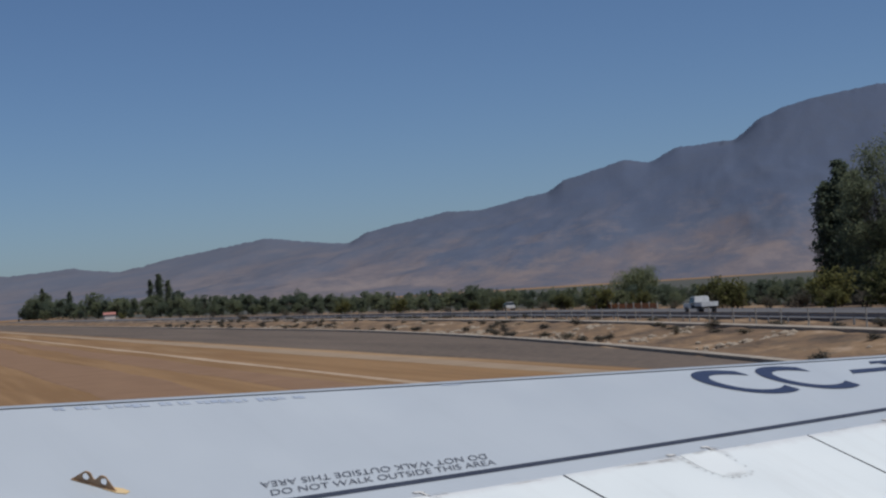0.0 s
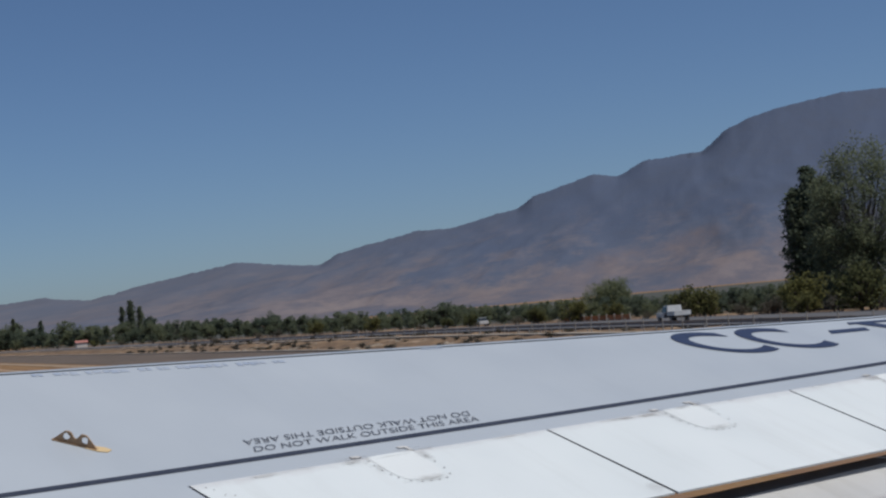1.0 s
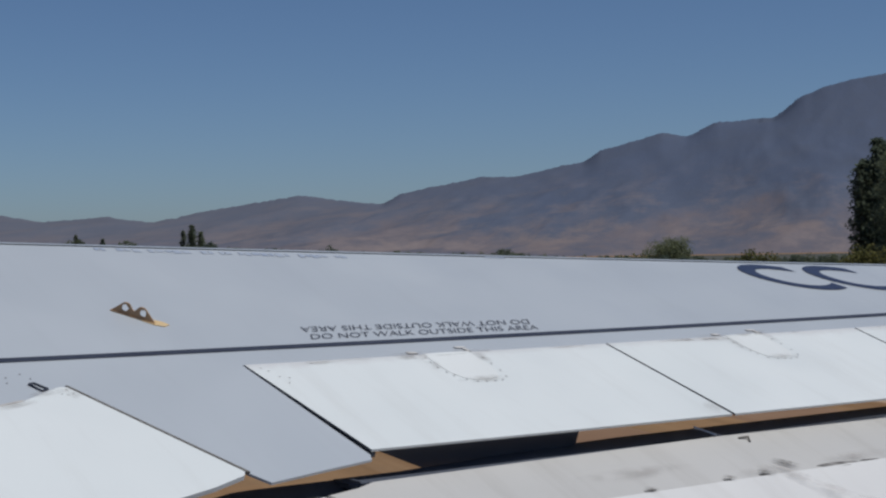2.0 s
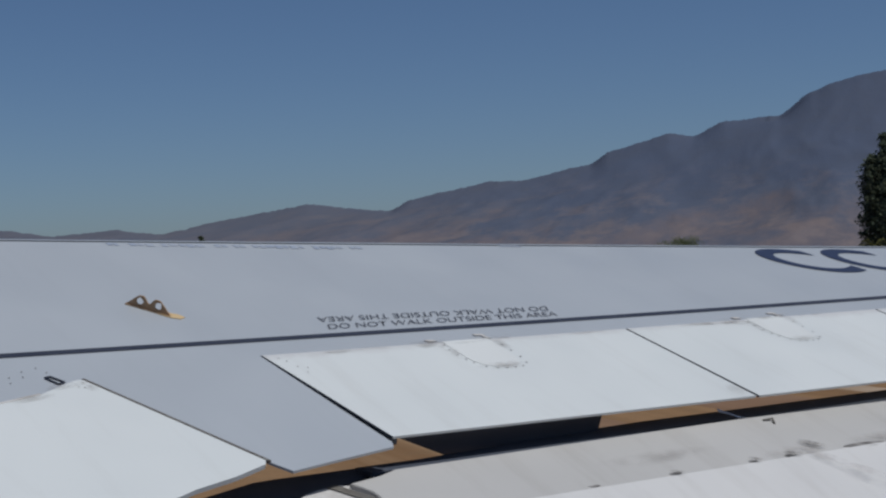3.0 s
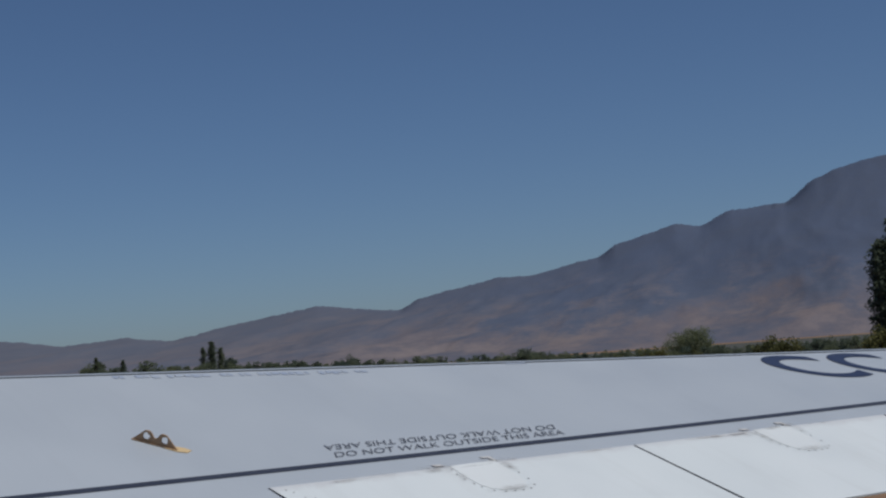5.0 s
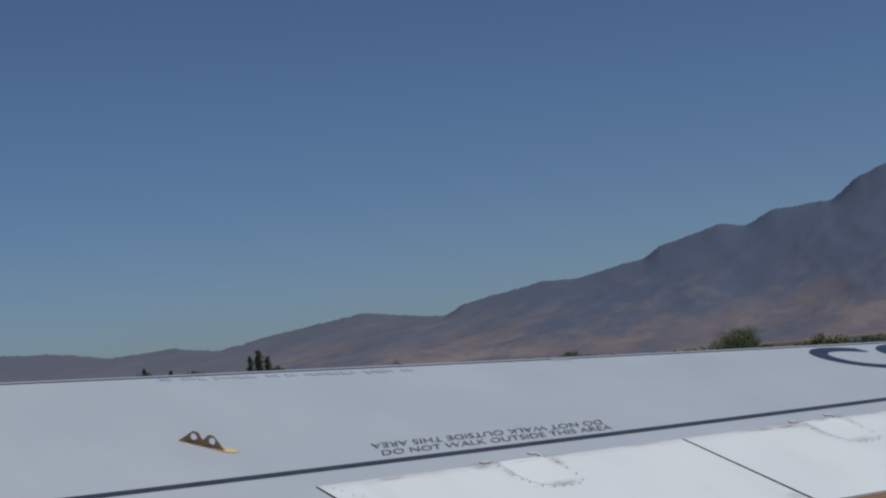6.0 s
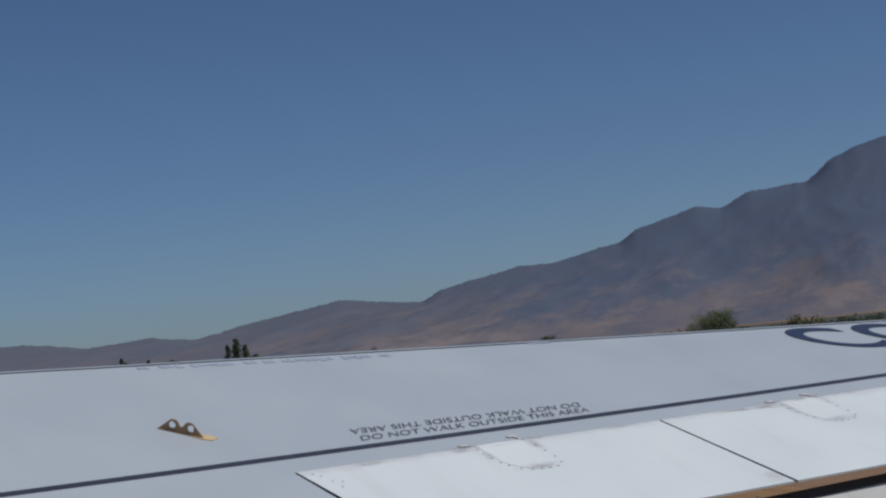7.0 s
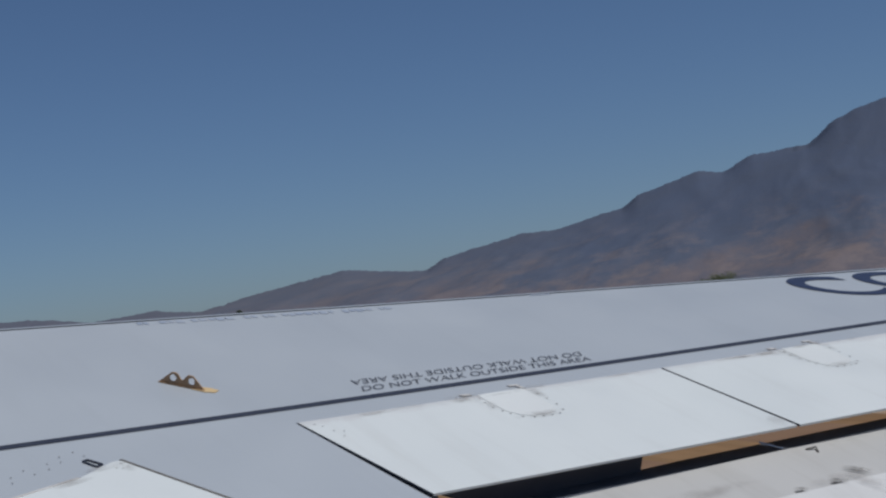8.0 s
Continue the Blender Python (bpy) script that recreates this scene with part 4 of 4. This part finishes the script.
big_bush.matrix_basis = spot(71.8, 46, 0.92, scale=grown(71.8, 46, 0.42) / 9.4)
# the great tree and dark poplars at the near end of the belt
big_tree = tree("tree", "round", 19.0, 14.0, 41, M_LEAF_MID, "very tall green poplar with a wide airy crown", tufts=440, per=60, leaf=0.16, bare=0.05, lobes=24)
big_tree.matrix_basis = spot(80.6, 44, 0.92, scale=grown(80.6, 44, 4.6) / 19.0)
for a, o, rise in ((78.45, 46, 3.0), (79.0, 48, 3.7), (79.5, 45, 3.3), (83.0, 46, 4.2), (84.2, 44, 4.6), (85.4, 46, 4.0), (86.8, 44, 4.4)):
    plant(pop_a, spot(a, o, 0.9, rng.uniform(0, 6), grown(a, o, rise) / TALL[pop_a]))
for k in range(30):
    a = 50 + k * 1.15 + rng.uniform(-0.4, 0.4)
    plant(bush_a if rng.random() < 0.4 else bush_b, spot(a, rng.uniform(31, 35), 0.96, rng.uniform(0, 6), rng.uniform(0.6, 1.2)))
for k in range(150):
    s = rng.uniform(-10, 330)
    o = rng.choice((rng.uniform(1.5, 5), rng.uniform(6, 9.4), rng.uniform(11, 16)))
    z = 0.03 + 0.06 * o if o < 5.5 else (0.46 + 0.13 * (o - 6) if o < 9.5 else 0.98)
    plant(bush_b, Matrix.Translation(beside(s, o, z)) @ Matrix.Rotation(rng.uniform(0, 6), 4, 'Z') @ Matrix.Diagonal((rng.uniform(0.3, 0.8), rng.uniform(0.25, 0.6), rng.uniform(0.18, 0.5), 1)))

# pale stones strewn over the bank, thickest in a few rubble runs
M_STONE = plain("pale_rubble", (0.29, 0.24, 0.18), (0.19, 0.15, 0.11), 2, 0.95)
stones = bmesh.new()
for k in range(620):
    run = rng.random() < 0.6
    o = rng.uniform(1.4, 9.3)
    t_ = rng.choice((12, 31, 52, 58, 83, 96, 128, 171, 205, 260)) + rng.gauss(0, 1.6) + 0.25 * o if run else rng.uniform(-10, 330)
    z = 0.03 + 0.055 * o if o < 5.5 else 0.42 + 0.13 * (o - 6)
    size = rng.uniform(0.10, 0.34) * (1.25 if run else 0.8)
    got = bmesh.ops.create_icosphere(stones, subdivisions=1, radius=size)["verts"]
    place = beside(t_, o, z)
    for v in got:
        q = 1 + 0.35 * noise.noise(v.co * 3 + Vector((k, 0, 0)))
        v.co = Vector((v.co.x * q * 1.3, v.co.y * q, v.co.z * q * 0.7)) + place
tagged(link_mesh("stones", stones, M_STONE), "pale broken stones strewn over the dry bank", "stones", kind="stuff")

# ---- road furniture ----
M_RAIL = plain("galvanised_rail", (0.30, 0.29, 0.28), (0.20, 0.19, 0.18), 3, 0.5, 0.6)
M_POST = plain("weathered_post", (0.36, 0.34, 0.30), (0.22, 0.20, 0.18), 5, 0.9)
M_ORANGE = plain("orange_barrier_mesh", (0.42, 0.16, 0.05), (0.30, 0.13, 0.06), 2, 0.8)
M_WHITE = plain("white_vehicle_paint", (0.58, 0.58, 0.57), (0.46, 0.46, 0.45), 2, 0.35)
M_GLASS = plain("dark_window_glass", (0.02, 0.025, 0.03), (0.03, 0.035, 0.04), 3, 0.1)
M_RED = plain("red_roof", (0.34, 0.14, 0.11), (0.28, 0.12, 0.10), 3, 0.8)
M_WALL = plain("pale_plaster", (0.60, 0.56, 0.52), (0.48, 0.44, 0.40), 2, 0.9)

rail = tagged(new("guardrail"), "grey metal guardrail along the road", "guardrail")
bm = bmesh.new()
prof = [(0.0, 0.0), (0.05, 0.07), (0.0, 0.14), (0.05, 0.21), (0.0, 0.30)]
rws = []
for s in np.linspace(-40, 360, 100):
    rws.append([bm.verts.new(beside(s, 15.0 + dx, 1.50 + dz)) for dx, dz in prof])
for a, b in zip(rws, rws[1:]):
    for j in range(len(prof) - 1):
        bm.faces.new((a[j], b[j], b[j + 1], a[j + 1]))
part("rail", bm, M_RAIL, rail)


def row_of_posts(name, shape, material, owner, stations, off, z):
    me = None
    for s in stations:
        if me is None:
            o = part(name, shape, material, owner)
            me = o.data
        else:
            o = new(name, me)
            o.parent = owner
        o.matrix_local = Matrix.Translation(beside(s, off, z)) @ Matrix.Rotation(run_at(s), 4, 'Z')


bm = bmesh.new()
box(bm, -0.06, -0.06, -0.3, 0.06, 0.06, 0.85)
row_of_posts("post", bm, M_RAIL, rail, np.arange(-38, 360, 4.0), 15.14, 0.98)

fence = tagged(new("wire_fence"), "post and wire fence along the bank", "fence")
bm = bmesh.new()
tube(bm, (0, 0, -0.3), (0, 0, 1.35), 0.06, 0.05, 6)
row_of_posts("fence_post", bm, M_POST, fence, [s + rng.uniform(-0.3, 0.3) for s in np.arange(-40, 360, 5.0)], 12.5, 0.98)
for z in (1.43, 1.83, 2.23):
    bm = bmesh.new()
    strand = []
    for s in np.arange(-40, 361, 10.0):
        c = beside(s, 12.5, z)
        strand.append([bm.verts.new(c + Vector((dx, dx, dz))) for dx, dz in ((0.009, 0), (0, 0.012), (-0.009, 0), (0, -0.012))])
    for u, v in zip(strand, strand[1:]):
        for k in range(4):
            bm.faces.new((u[k], u[(k + 1) % 4], v[(k + 1) % 4], v[k]))
    part("wire", bm, M_RAIL, fence)

bar = tagged(new("barrier_fence"), "low orange-brown barrier fence by the road", "barrier")
sb = station(72.5, 32)
for k in range(9):
    m = Matrix.Translation(beside(sb + k * 2.6, 32, 0.98)) @ Matrix.Rotation(run_at(sb + k * 2.6), 4, 'Z')
    bm = bmesh.new()
    box(bm, 0.0, 0.0, 0.0, 0.08, 2.5, 0.85)
    bm.transform(m)
    part("panel", bm, M_ORANGE, bar)
    bm = bmesh.new()
    box(bm, -0.05, -0.08, -0.1, 0.1, 0.02, 1.05)
    bm.transform(m)
    part("post", bm, M_POST, bar)


def wheel(parent, x, y, r=0.36, w=0.24):
    bm = bmesh.new()
    bmesh.ops.create_cone(bm, cap_ends=True, segments=20, radius1=r, radius2=r, depth=w)
    bmesh.ops.bevel(bm, geom=[e for e in bm.edges if abs(e.verts[0].co.z - e.verts[1].co.z) < 1e-4], offset=0.03, segments=2, affect='EDGES')
    o = part("wheel", bm, M_TYRE, parent)
    bm = bmesh.new()
    bmesh.ops.create_cone(bm, cap_ends=True, segments=16, radius1=r * 0.55, radius2=r * 0.5, depth=w + 0.02)
    part("rim", bm, M_RAIL, o)
    o.matrix_local = pose(x, y, r, 90, 0, 0)


def pickup():
    """A small white pick-up truck, nose towards +x."""
    t = tagged(new("pickup_truck"), "small white pickup truck on the road", "truck")
    bm = bmesh.new()
    box(bm, 0.35, -0.85, 0.5, 2.55, 0.85, 1.05)
    bmesh.ops.bevel(bm, geom=list(bm.edges), offset=0.08, segments=2, affect='EDGES')
    part("bonnet", bm, M_WHITE, t)
    bm = bmesh.new()
    vs = box(bm, -0.55, -0.82, 1.0, 1.15, 0.82, 1.72)
    for v in vs:
        if v.co.z > 1.5:
            v.co.x = 0.62 if v.co.x > 0.5 else -0.45
            v.co.y *= 0.88
    bmesh.ops.bevel(bm, geom=list(bm.edges), offset=0.05, segments=2, affect='EDGES')
    part("cab", bm, M_WHITE, t)
    for sy in (-1, 1):
        bm = bmesh.new()
        vs = [bm.verts.new(p) for p in ((-0.42, sy * 0.825, 1.1), (0.95, sy * 0.825, 1.1), (0.55, sy * 0.755, 1.6), (-0.38, sy * 0.755, 1.6))]
        bm.faces.new(vs)
        r = bmesh.ops.extrude_face_region(bm, geom=list(bm.faces))
        bmesh.ops.translate(bm, verts=[v for v in r["geom"] if isinstance(v, bmesh.types.BMVert)], vec=(0, sy * 0.02, 0))
        part("side_window", bm, M_GLASS, t)
        bm = bmesh.new()
        box(bm, -2.5, sy * 0.85 - 0.04, 0.75, -0.62, sy * 0.85 + 0.04, 1.15)
        part("bed_side", bm, M_WHITE, t)
    bm = bmesh.new()
    box(bm, -2.5, -0.8, 0.6, 0.4, 0.8, 0.8)
    part("bed_floor", bm, M_TYRE, t)
    bm = bmesh.new()
    box(bm, -2.56, -0.85, 0.72, -2.48, 0.85, 1.18)
    part("tailgate", bm, M_WHITE, t)
    for x in (-1.6, 1.7):
        for sy in (-0.78, 0.78):
            wheel(t, x, sy)
    return t


def parked_car():
    t = tagged(new("parked_car"), "pale grey car parked under the trees", "car")
    bm = bmesh.new()
    vs = box(bm, -2.1, -0.82, 0.35, 2.1, 0.82, 0.95)
    bmesh.ops.bevel(bm, geom=list(bm.edges), offset=0.12, segments=2, affect='EDGES')
    part("body", bm, M_WHITE, t)
    bm = bmesh.new()
    vs = box(bm, -1.5, -0.78, 0.9, 1.1, 0.78, 1.42)
    for v in vs:
        if v.co.z > 1.2:
            v.co.x *= 0.66
            v.co.y *= 0.85
    part("window_band", bm, M_GLASS, t)
    bm = bmesh.new()
    box(bm, -0.95, -0.66, 1.42, 0.72, 0.66, 1.48)
    part("roof", bm, M_WHITE, t)
    for x in (-1.35, 1.35):
        for sy in (-0.75, 0.75):
            wheel(t, x, sy, 0.32, 0.2)
    return t


def hut():
    h = tagged(new("hut"), "small plastered hut with a red roof among the trees", "hut")
    bm = bmesh.new()
    box(bm, -2.5, -2.0, 0, 2.5, 2.0, 2.3)
    part("wall", bm, M_WALL, h)
    bm = bmesh.new()
    v = [bm.verts.new(p) for p in ((-2.9, -2.4, 2.25), (2.9, -2.4, 2.25), (2.9, 2.4, 2.25), (-2.9, 2.4, 2.25), (-2.9, 0, 3.3), (2.9, 0, 3.3))]
    for f in ((0, 1, 5, 4), (2, 3, 4, 5), (0, 4, 3), (1, 2, 5), (0, 3, 2, 1)):
        bm.faces.new([v[i] for i in f])
    part("roof", bm, M_RED, h)
    bm = bmesh.new()
    box(bm, -2.56, -0.5, 0, -2.45, 0.4, 2.0)
    part("door", bm, M_POST, h)
    bm = bmesh.new()
    box(bm, -2.56, 0.9, 1.0, -2.45, 1.6, 1.7)
    part("window", bm, M_GLASS, h)
    return h


def parked(ob, az, off, z, turn):
    st = station(az, off)
    ob.matrix_basis = Matrix.Translation(beside(st, off, z)) @ Matrix.Rotation(run_at(st) + radians(turn), 4, 'Z')


parked(pickup(), 74.0, 20.5, 1.265, 90)
parked(parked_car(), 67.3, 35, 1.0, 80)
parked(hut(), 53.4, 36, 0.95, 0)
